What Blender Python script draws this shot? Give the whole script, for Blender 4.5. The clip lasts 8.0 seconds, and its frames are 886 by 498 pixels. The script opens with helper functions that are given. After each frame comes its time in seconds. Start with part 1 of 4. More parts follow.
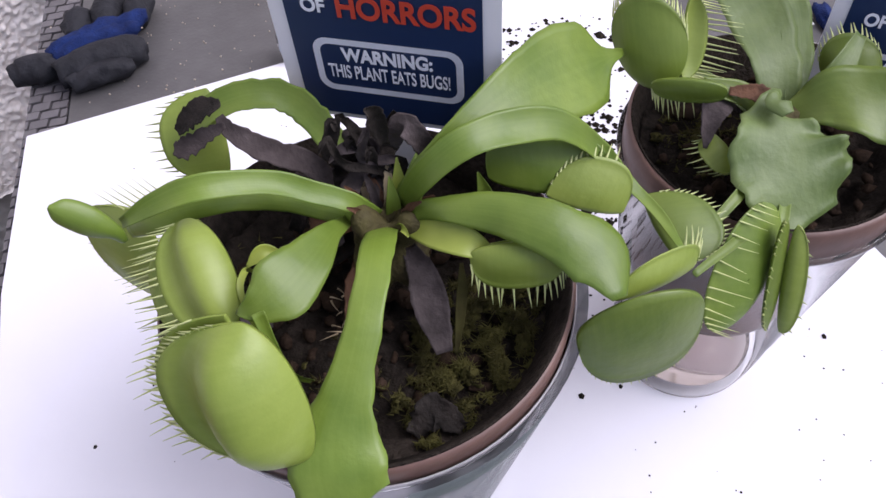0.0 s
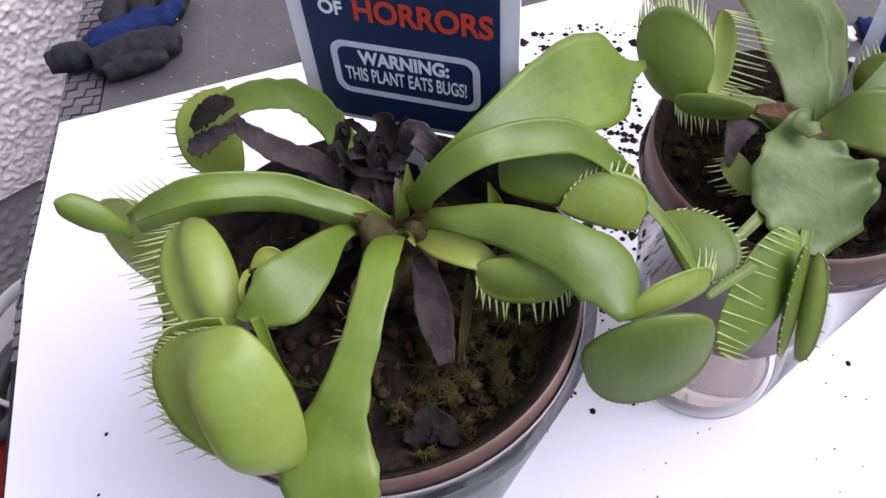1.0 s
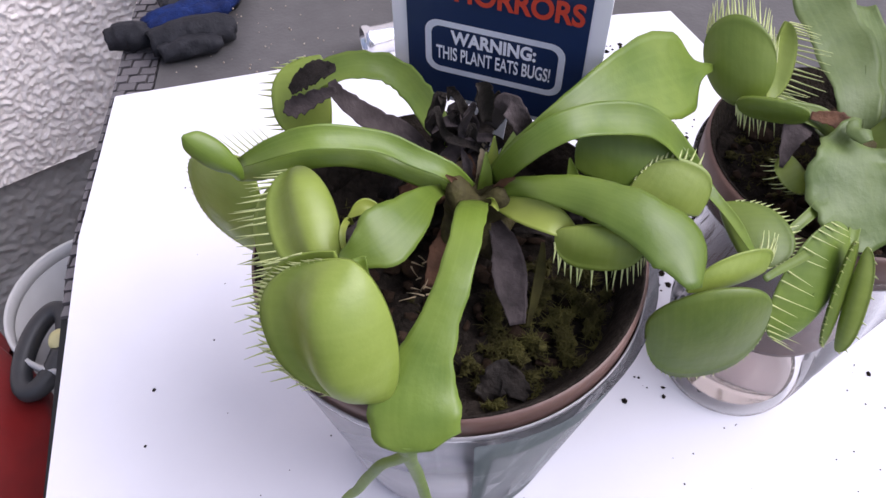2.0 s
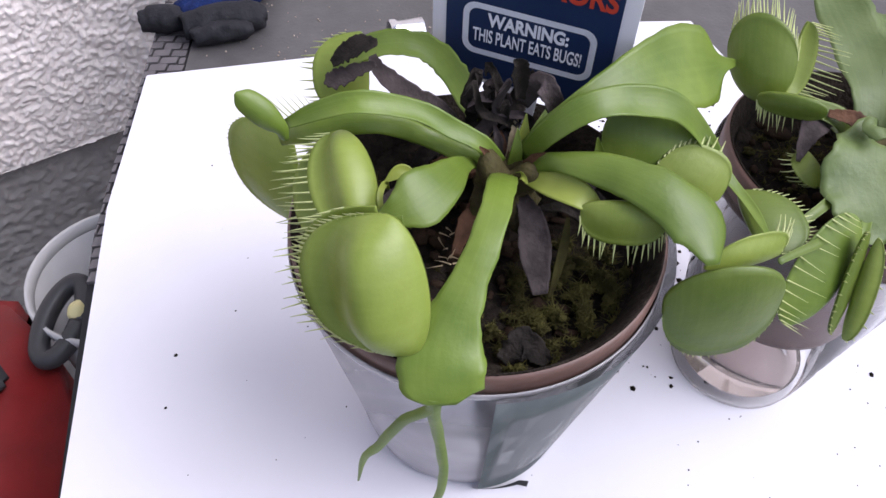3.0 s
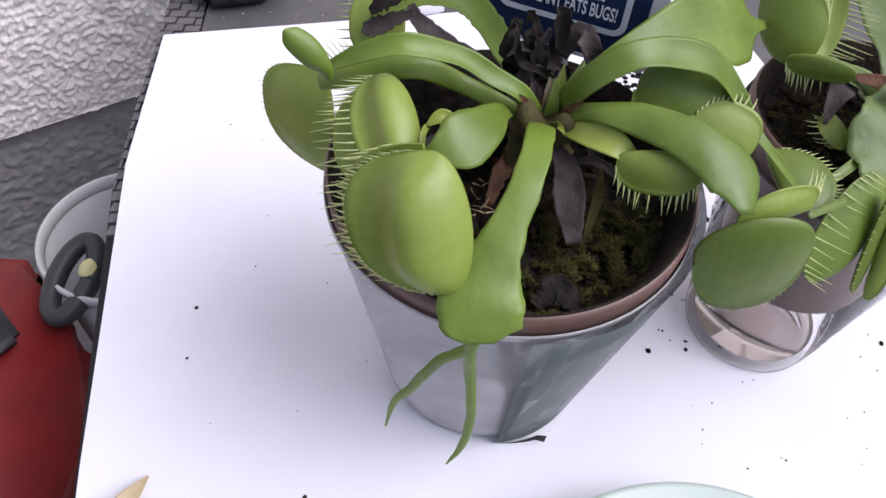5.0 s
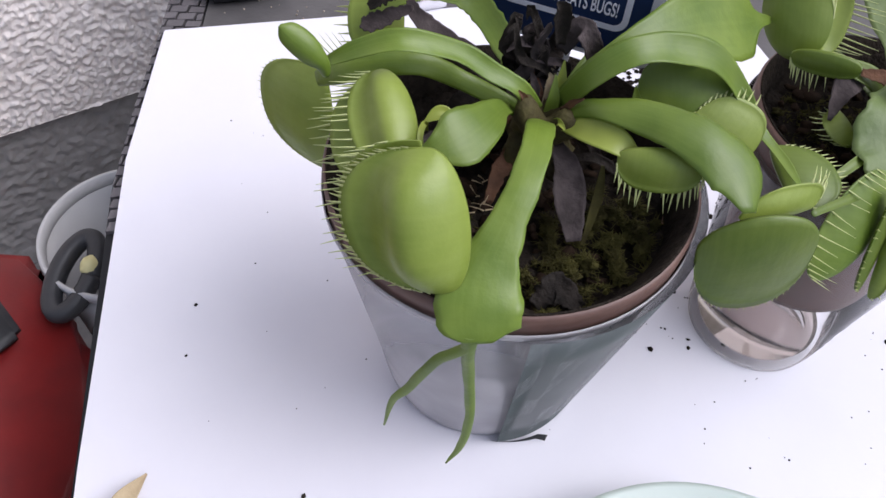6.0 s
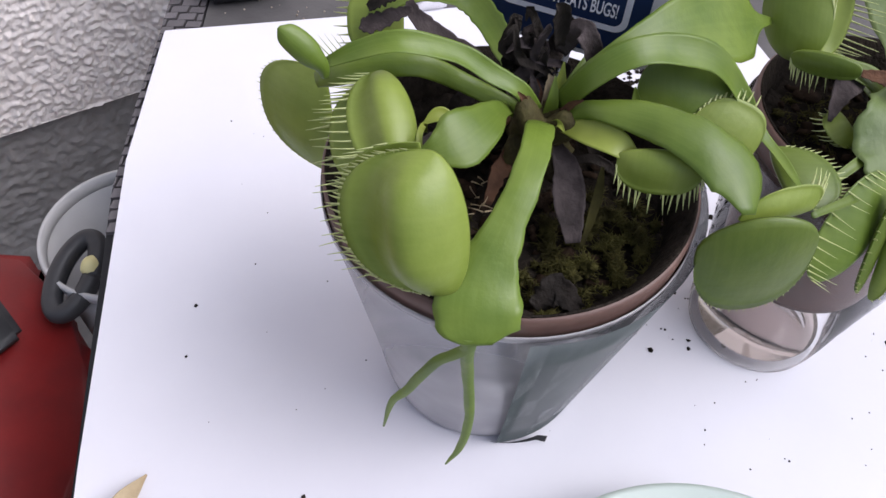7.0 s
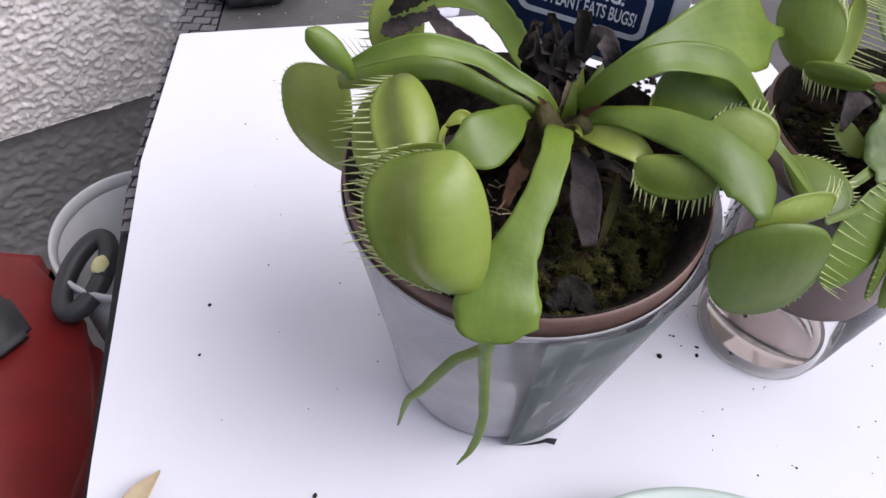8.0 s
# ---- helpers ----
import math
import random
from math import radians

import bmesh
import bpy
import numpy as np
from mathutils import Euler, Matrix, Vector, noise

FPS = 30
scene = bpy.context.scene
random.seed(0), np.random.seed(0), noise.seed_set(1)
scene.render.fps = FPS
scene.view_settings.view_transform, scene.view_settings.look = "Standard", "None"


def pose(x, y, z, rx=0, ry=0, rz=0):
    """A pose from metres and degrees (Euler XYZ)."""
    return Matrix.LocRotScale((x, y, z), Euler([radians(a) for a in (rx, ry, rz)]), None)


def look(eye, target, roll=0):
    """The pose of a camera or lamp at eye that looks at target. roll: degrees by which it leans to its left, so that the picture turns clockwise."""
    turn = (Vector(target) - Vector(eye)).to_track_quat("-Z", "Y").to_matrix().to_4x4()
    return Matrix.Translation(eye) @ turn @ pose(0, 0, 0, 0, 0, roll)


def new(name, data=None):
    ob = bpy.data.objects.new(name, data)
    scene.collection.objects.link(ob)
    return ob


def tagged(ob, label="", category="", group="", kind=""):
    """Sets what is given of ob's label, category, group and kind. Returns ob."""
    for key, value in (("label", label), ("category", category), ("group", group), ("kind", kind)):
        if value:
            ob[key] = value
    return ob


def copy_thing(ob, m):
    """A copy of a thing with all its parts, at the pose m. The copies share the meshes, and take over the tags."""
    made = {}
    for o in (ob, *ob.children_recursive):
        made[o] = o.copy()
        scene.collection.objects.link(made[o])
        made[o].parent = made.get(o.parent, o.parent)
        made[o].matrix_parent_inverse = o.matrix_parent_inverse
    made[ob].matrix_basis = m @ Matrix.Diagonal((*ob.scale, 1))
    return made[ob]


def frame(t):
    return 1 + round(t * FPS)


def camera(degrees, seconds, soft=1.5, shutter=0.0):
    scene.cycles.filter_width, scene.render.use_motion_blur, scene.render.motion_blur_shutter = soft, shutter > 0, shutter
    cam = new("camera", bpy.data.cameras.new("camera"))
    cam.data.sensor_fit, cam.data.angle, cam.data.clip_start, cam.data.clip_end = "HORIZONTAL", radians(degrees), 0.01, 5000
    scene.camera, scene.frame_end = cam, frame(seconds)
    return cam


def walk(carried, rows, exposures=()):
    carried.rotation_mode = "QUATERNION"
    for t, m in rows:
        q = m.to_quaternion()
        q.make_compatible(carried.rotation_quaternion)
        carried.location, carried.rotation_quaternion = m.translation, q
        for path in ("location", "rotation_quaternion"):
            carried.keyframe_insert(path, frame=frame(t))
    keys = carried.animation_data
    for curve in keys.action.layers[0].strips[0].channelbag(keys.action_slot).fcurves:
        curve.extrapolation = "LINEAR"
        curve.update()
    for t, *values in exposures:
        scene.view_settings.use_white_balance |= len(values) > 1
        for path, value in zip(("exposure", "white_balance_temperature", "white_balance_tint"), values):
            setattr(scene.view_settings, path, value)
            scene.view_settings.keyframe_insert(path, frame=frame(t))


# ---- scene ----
cam = camera(60.0, 8.0, soft=1.5)
PATH = [
    (0, (0.0121, -0.09669, 0.22247), (0.07385, 1.09498, -1.38256), -5.26),
    (0.2, (0.01641, -0.09741, 0.22384), (0.05689, 1.08756, -1.38682), -5.64),
    (0.5, (0.01874, -0.09348, 0.22155), (0.00077, 1.09575, -1.38636), -5.86),
    (1, (0.01787, -0.09383, 0.22186), (-0.00878, 1.10059, -1.38208), -5.97),
    (1.5, (0.01737, -0.09444, 0.22164), (-0.00881, 1.10212, -1.38072), -5.75),
    (1.6, (0.01287, -0.09909, 0.22366), (0.00937, 1.10682, -1.37189), -4.37),
    (1.7, (0.00651, -0.10389, 0.22343), (0.00599, 1.1237, -1.35551), -2.68),
    (1.8, (0.00179, -0.10749, 0.22336), (0.00708, 1.13257, -1.34579), -1.36),
    (1.9, (-0.00103, -0.10926, 0.22339), (0.00933, 1.1353, -1.34216), -0.75),
    (2, (-0.00203, -0.11045, 0.22347), (0.00294, 1.1363, -1.34037), -0.46),
    (3.3, (-0.00987, -0.12757, 0.22295), (-0.00418, 1.15808, -1.30907), 2.57),
    (3.5, (-0.01072, -0.12993, 0.22294), (-0.00384, 1.16357, -1.30245), 2.62),
    (4, (-0.01061, -0.12694, 0.22178), (-0.00348, 1.14584, -1.32094), 2.57),
    (4.5, (-0.01198, -0.12787, 0.22114), (0.00184, 1.144, -1.32229), 2.93),
    (4.7, (-0.01822, -0.13238, 0.21972), (0.0117, 1.13026, -1.33103), 4.67),
    (5.8, (-0.0165, -0.13047, 0.21765), (-3e-05, 1.10649, -1.35386), 4.22),
    (6, (-0.01649, -0.1304, 0.21746), (-0.00109, 1.10755, -1.35328), 4.28),
    (6.5, (-0.0161, -0.12962, 0.21718), (-0.00399, 1.1015, -1.35895), 4.19),
    (7, (-0.01604, -0.12991, 0.21772), (-0.00426, 1.10635, -1.35438), 4.15),
    (7.2, (-0.01634, -0.13012, 0.218), (-0.00094, 1.10399, -1.35576), 4.20),
    (7.5, (-0.01972, -0.13313, 0.21832), (0.00527, 1.12491, -1.33626), 5.45),
    (8, (-0.02029, -0.13347, 0.21834), (-0.00824, 1.12289, -1.33774), 5.07),
]
walk(cam, [(t, look(eye, target, roll)) for t, eye, target, roll in PATH],
     exposures=((0.0, 0.59, 5900, 20), (2.0, 0.65, 5880, 20), (3.5, 0.62, 5880, 17), (4.6, 0.59, 5900, 17), (6.0, 0.43, 5930, 15), (8.0, 0.41, 6000, 15)))

# ---- world and light: bright overcast sky over a terrace ----
world = bpy.data.worlds.new("sky")
scene.world = world
world.use_nodes = True
wn = world.node_tree.nodes
sky = wn.new("ShaderNodeTexSky")
sky.sky_type = "NISHITA"
sky.sun_disc = False
sky.sun_elevation, sky.sun_rotation = radians(50), radians(98)
sky.air_density, sky.dust_density = 1.0, 4.0
wn["Background"].inputs["Strength"].default_value = 0.13
cloud = wn.new("ShaderNodeHueSaturation")
cloud.inputs["Saturation"].default_value = 0.62
world.node_tree.links.new(sky.outputs[0], cloud.inputs["Color"])
world.node_tree.links.new(cloud.outputs[0], wn["Background"].inputs[0])
sun = new("sun", bpy.data.lights.new("sun", "SUN"))
sun.data.energy, sun.data.angle, sun.data.color = 1.7, radians(50), (1.0, 0.98, 0.96)
sun.matrix_basis = look((0.75, -0.1, 0.9), (0, 0, 0))


# ---- materials ----
def mat(name, colour, rough=0.6, metal=0.0, spec=0.5, dark=None, scale=300.0, amount=0.5,
        bump=0.0, bump_scale=900.0, trans=0.0, streak=0.0, streak_colour=None, random_hue=0.0, detail=5.0, coat=0.0):
    """A surface: two-scale mottling between colour and dark, fine bump, some light let through."""
    m = bpy.data.materials.new(name)
    m.use_nodes = True
    n, l = m.node_tree.nodes, m.node_tree.links
    b = n["Principled BSDF"]
    b.inputs["Roughness"].default_value, b.inputs["Metallic"].default_value = rough, metal
    b.inputs["Specular IOR Level"].default_value = spec
    b.inputs["Coat Weight"].default_value = coat
    tc = n.new("ShaderNodeTexCoord")
    nz = n.new("ShaderNodeTexNoise")
    nz.inputs["Scale"].default_value, nz.inputs["Detail"].default_value = scale, detail
    l.new(tc.outputs["Object"], nz.inputs["Vector"])
    nz2 = n.new("ShaderNodeTexNoise")
    nz2.inputs["Scale"].default_value, nz2.inputs["Detail"].default_value = scale * 0.16, 3.0
    l.new(tc.outputs["Object"], nz2.inputs["Vector"])
    add = n.new("ShaderNodeMath")
    add.operation = "ADD"
    l.new(nz.outputs[0], add.inputs[0])
    l.new(nz2.outputs[0], add.inputs[1])
    mr = n.new("ShaderNodeMapRange")
    mr.inputs[1].default_value, mr.inputs[2].default_value = 0.7, 1.3
    mr.inputs[4].default_value = amount
    l.new(add.outputs[0], mr.inputs[0])
    mix = n.new("ShaderNodeMix")
    mix.data_type = "RGBA"
    mix.inputs["A"].default_value = (*colour, 1)
    mix.inputs["B"].default_value = (*(dark or [c * 0.6 for c in colour]), 1)
    l.new(mr.outputs[0], mix.inputs["Factor"])
    out = mix.outputs["Result"]
    if streak:
        mp, ns, sm = n.new("ShaderNodeMapping"), n.new("ShaderNodeTexNoise"), n.new("ShaderNodeMix")
        mp.inputs["Scale"].default_value = (0.8, 9.0, 1.0)
        ns.inputs["Scale"].default_value, ns.inputs["Detail"].default_value = 1.6, 4.0
        l.new(tc.outputs["UV"], mp.inputs["Vector"])
        l.new(mp.outputs[0], ns.inputs["Vector"])
        sr = n.new("ShaderNodeMapRange")
        sr.inputs[1].default_value, sr.inputs[2].default_value, sr.inputs[4].default_value = 0.42, 0.7, streak
        l.new(ns.outputs[0], sr.inputs[0])
        sm.data_type = "RGBA"
        sm.inputs["B"].default_value = (*(streak_colour or [c * 1.5 for c in colour]), 1)
        l.new(sr.outputs[0], sm.inputs["Factor"])
        l.new(out, sm.inputs["A"])
        out = sm.outputs["Result"]
    if random_hue:
        oi, hs = n.new("ShaderNodeObjectInfo"), n.new("ShaderNodeHueSaturation")
        rr = n.new("ShaderNodeMapRange")
        rr.inputs[3].default_value, rr.inputs[4].default_value = 1 - random_hue, 1 + random_hue
        l.new(oi.outputs["Random"], rr.inputs[0])
        l.new(rr.outputs[0], hs.inputs["Value"])
        l.new(out, hs.inputs["Color"])
        out = hs.outputs[0]
    l.new(out, b.inputs["Base Color"])
    if bump:
        bn, nb = n.new("ShaderNodeBump"), n.new("ShaderNodeTexNoise")
        nb.inputs["Scale"].default_value, nb.inputs["Detail"].default_value = bump_scale, 4.0
        bn.inputs["Strength"].default_value, bn.inputs["Distance"].default_value = bump, 0.001
        l.new(tc.outputs["Object"], nb.inputs["Vector"])
        l.new(nb.outputs[0], bn.inputs["Height"])
        l.new(bn.outputs[0], b.inputs["Normal"])
    if trans:
        tr, ms = n.new("ShaderNodeBsdfTranslucent"), n.new("ShaderNodeMixShader")
        l.new(out, tr.inputs[0])
        ms.inputs[0].default_value = trans
        l.new(b.outputs[0], ms.inputs[1])
        l.new(tr.outputs[0], ms.inputs[2])
        l.new(ms.outputs[0], n["Material Output"].inputs[0])
    return m


def clear(name, tint, haze, haze_colour=(0.8, 0.8, 0.82), gloss=0.06, vary=0.25):
    """Thin clear plastic: tinted see-through sheet, a little milky haze, a Fresnel gloss."""
    m = bpy.data.materials.new(name)
    m.use_nodes = True
    n, l = m.node_tree.nodes, m.node_tree.links
    n.remove(n["Principled BSDF"])
    tp, df, gl = n.new("ShaderNodeBsdfTransparent"), n.new("ShaderNodeBsdfPrincipled"), n.new("ShaderNodeBsdfGlossy")
    tp.inputs[0].default_value = (*tint, 1)
    df.inputs["Base Color"].default_value = (*haze_colour, 1)
    df.inputs["Roughness"].default_value = 0.5
    gl.inputs["Roughness"].default_value = gloss
    a, c, fr = n.new("ShaderNodeMixShader"), n.new("ShaderNodeMixShader"), n.new("ShaderNodeFresnel")
    tc, nz, mr = n.new("ShaderNodeTexCoord"), n.new("ShaderNodeTexNoise"), n.new("ShaderNodeMapRange")
    nz.inputs["Scale"].default_value = 60
    l.new(tc.outputs["Object"], nz.inputs["Vector"])
    mr.inputs[1].default_value, mr.inputs[2].default_value = 0.3, 0.7
    mr.inputs[3].default_value, mr.inputs[4].default_value = haze * (1 - vary), min(1, haze * (1 + vary))
    l.new(nz.outputs[0], mr.inputs[0])
    l.new(mr.outputs[0], a.inputs[0])
    l.new(tp.outputs[0], a.inputs[1])
    l.new(df.outputs[0], a.inputs[2])
    fr.inputs[0].default_value = 1.22
    l.new(fr.outputs[0], c.inputs[0])
    l.new(a.outputs[0], c.inputs[1])
    l.new(gl.outputs[0], c.inputs[2])
    l.new(c.outputs[0], n["Material Output"].inputs[0])
    return m


LEAF = mat("leaf_green", (0.185, 0.258, 0.034), 0.40, dark=(0.085, 0.150, 0.013), scale=95, amount=0.95, bump=0.15, bump_scale=380, trans=0.26, random_hue=0.10, streak=0.12, streak_colour=(0.28, 0.37, 0.08), detail=4.0)
LEAF_DEEP = mat("leaf_deep_green", (0.15, 0.205, 0.026), 0.43, dark=(0.085, 0.14, 0.013), scale=95, amount=0.9, bump=0.15, bump_scale=380, trans=0.2, random_hue=0.1, streak=0.14, streak_colour=(0.22, 0.29, 0.05), detail=4.0)
LEAF_PALE = mat("leaf_pale_green", (0.15, 0.205, 0.055), 0.5, dark=(0.075, 0.12, 0.024), scale=100, amount=0.95, bump=0.25, bump_scale=450, trans=0.2, random_hue=0.1, streak=0.2, streak_colour=(0.22, 0.28, 0.10))
TRAP = mat("trap_skin", (0.29, 0.36, 0.066), 0.40, dark=(0.165, 0.235, 0.026), scale=80, amount=0.9, bump=0.12, bump_scale=480, trans=0.24, random_hue=0.08, streak=0.12, streak_colour=(0.36, 0.43, 0.11), detail=4.0)
CILIA = mat("cilia_pale", (0.58, 0.62, 0.28), 0.5, dark=(0.44, 0.52, 0.16), scale=400, trans=0.25)
CROWN = mat("crown_olive", (0.085, 0.075, 0.026), 0.7, dark=(0.03, 0.022, 0.012), scale=260, amount=1.0, bump=0.6, bump_scale=700, spec=0.15)
YELLOW = mat("young_leaf_yellow", (0.31, 0.36, 0.055), 0.45, dark=(0.19, 0.26, 0.03), scale=200, trans=0.2)
DEAD = mat("dead_leaf_grey", (0.085, 0.068, 0.066), 0.8, dark=(0.025, 0.02, 0.019), scale=240, amount=0.95, bump=0.5, bump_scale=700, spec=0.15)
DEAD_BLACK = mat("dead_leaf_black", (0.032, 0.026, 0.022), 0.85, dark=(0.008, 0.007, 0.006), scale=300, amount=0.9, bump=0.6, bump_scale=800, spec=0.15)
DEAD_BROWN = mat("dead_leaf_brown", (0.14, 0.07, 0.04), 0.8, dark=(0.05, 0.028, 0.018), scale=300, amount=0.9, bump=0.5, bump_scale=800, spec=0.15)
SOIL = mat("peat_soil", (0.030, 0.024, 0.019), 0.95, dark=(0.009, 0.0075, 0.006), scale=420, amount=1, bump=1.0, bump_scale=900, spec=0.05)
MOSS = mat("moss_olive", (0.105, 0.098, 0.026), 0.9, dark=(0.022, 0.018, 0.008), scale=150, amount=1.0, trans=0.25, spec=0.15)
PEAT = mat("peat_brown", (0.042, 0.027, 0.018), 0.95, dark=(0.006, 0.005, 0.004), scale=120, amount=1.0, bump=0.6, bump_scale=900, spec=0.05)
POT = mat("brown_plastic", (0.125, 0.066, 0.050), 0.5, dark=(0.07, 0.038, 0.030), scale=220, amount=0.7, bump=0.08, bump_scale=500)
CUP = clear("clear_cup_plastic", (0.992, 0.99, 0.99), 0.035, (0.95, 0.92, 0.92))
CUP_FROST = clear("hazy_cup_plastic", (0.84, 0.83, 0.84), 0.72, (0.47, 0.445, 0.46), vary=0.1)
FILM = clear("grey_film", (0.42, 0.47, 0.47), 0.84, (0.15, 0.172, 0.172), vary=0.06)
WATER = clear("stained_water", (0.94, 0.89, 0.87), 0.07, (0.5, 0.4, 0.36))
BOARD = mat("white_board", (0.65, 0.64, 0.68), 0.5, dark=(0.59, 0.58, 0.625), scale=40, amount=0.5, bump=0.03, bump_scale=300)
TABLETOP = mat("slate_tabletop", (0.085, 0.08, 0.08), 0.45, dark=(0.05, 0.047, 0.047), scale=90, amount=0.9, bump=0.15, bump_scale=500)
WICKER = mat("grey_wicker", (0.11, 0.10, 0.105), 0.55, dark=(0.07, 0.065, 0.068), scale=300, amount=0.8, bump=0.2, bump_scale=900, random_hue=0.15)
# near-black stand-in for the shade inside the weave's gaps
SHADOWGAP = mat("weave_gap_shade", (0.012, 0.012, 0.014), 0.9)
STUCCO = mat("white_stucco", (0.86, 0.80, 0.755), 0.9, dark=(0.74, 0.68, 0.64), scale=120, amount=0.7, bump=0.9, bump_scale=320)
PLINTH = mat("grey_stucco", (0.30, 0.285, 0.275), 0.9, dark=(0.2, 0.19, 0.18), scale=90, amount=0.9, bump=0.7, bump_scale=220)
GROUND = mat("grey_paving", (0.2, 0.19, 0.18), 0.9, dark=(0.13, 0.12, 0.115), scale=60, amount=0.8, bump=0.5, bump_scale=300)
CARD_BLUE = mat("tag_navy_print", (0.012, 0.028, 0.085), 0.4, dark=(0.009, 0.022, 0.07), scale=200, amount=0.5)
CARD_WHITE = mat("tag_white", (0.80, 0.79, 0.82), 0.45, dark=(0.72, 0.71, 0.74), scale=120, amount=0.5)
CARD_RED = mat("tag_red_print", (0.55, 0.06, 0.03), 0.45, dark=(0.45, 0.04, 0.02), scale=200, amount=0.6)
PRINT = mat("tag_white_print", (0.86, 0.87, 0.92), 0.5, dark=(0.68, 0.70, 0.77), scale=900, amount=0.5)
GLOVE = mat("black_rubber", (0.018, 0.018, 0.022), 0.75, spec=0.25, dark=(0.007, 0.007, 0.009), scale=200, amount=0.8, bump=0.6, bump_scale=600)
GLOVE_BLUE = mat("blue_knit", (0.010, 0.024, 0.105), 0.9, spec=0.2, dark=(0.004, 0.008, 0.04), scale=300, amount=1.0, bump=0.8, bump_scale=1200)
RED = mat("red_plastic", (0.22, 0.015, 0.014), 0.4, dark=(0.11, 0.01, 0.011), scale=60, amount=0.7, bump=0.05)
BLACK = mat("black_plastic", (0.03, 0.03, 0.033), 0.5, dark=(0.018, 0.018, 0.02), scale=150, amount=0.7, bump=0.08)
WHITE_PLASTIC = mat("white_plastic", (0.55, 0.54, 0.53), 0.45, dark=(0.47, 0.46, 0.45), scale=80, amount=0.6, trans=0.15)
CREAM = mat("cream_cap", (0.62, 0.56, 0.28), 0.5, dark=(0.5, 0.45, 0.2), scale=200)
STRAW = mat("dry_straw", (0.42, 0.33, 0.2), 0.7, dark=(0.3, 0.22, 0.12), scale=400, amount=0.8, bump=0.2)
DISH = mat("pale_green_plastic", (0.55, 0.62, 0.56), 0.35, dark=(0.48, 0.55, 0.5), scale=80, amount=0.5, trans=0.2)
STEEL = mat("bright_foil", (0.75, 0.74, 0.76), 0.2, metal=1.0, dark=(0.5, 0.5, 0.53), scale=200, bump=0.3, bump_scale=200)
PEBBLE = mat("pale_pebble", (0.42, 0.36, 0.29), 0.7, dark=(0.28, 0.22, 0.17), scale=300, amount=0.9, bump=0.3)


# ---- builders ----
def obj_from(name, bm, material, parent=None, label="", smooth=True):
    me = bpy.data.meshes.new(name)
    bmesh.ops.recalc_face_normals(bm, faces=bm.faces)
    bm.to_mesh(me)
    bm.free()
    if smooth:
        me.shade_smooth()
    me.materials.append(material)
    ob = new(name, me)
    if parent:
        ob.parent = parent
    if label:
        ob["label"] = label
    return ob


def part(name, bm, material, parent, label="", smooth=True):
    return obj_from(name, bm, material, parent, label, smooth)


def empty(name, x=0.0, y=0.0, z=0.0):
    ob = new(name)
    ob.empty_display_size = 0.01
    ob.location = (x, y, z)
    return ob


def rel(parent, p):
    """Millimetres in the world to metres beside the parent's origin."""
    return Vector(p) * 0.001 - parent.location


def spline(points, n):
    """n + 1 places along a smooth curve through the points."""
    ps = [Vector(p) for p in points]
    ps = [2 * ps[0] - ps[1]] + ps + [2 * ps[-1] - ps[-2]]
    out, seg = [], len(ps) - 3
    for i in range(n + 1):
        f = i / n * seg
        k = min(int(f), seg - 1)
        t = f - k
        a, b, c, d = ps[k:k + 4]
        out.append(0.5 * (2 * b + (c - a) * t + (2 * a - 5 * b + 4 * c - d) * t * t + (3 * b - a - 3 * c + d) * t ** 3))
    return out


def lay_uv(bm, grid):
    """Coordinates along and across the blade, for its veins."""
    uv = bm.loops.layers.uv.new("UVMap")
    for f in bm.faces:
        for lp in f.loops:
            lp[uv].uv = grid[lp.vert]


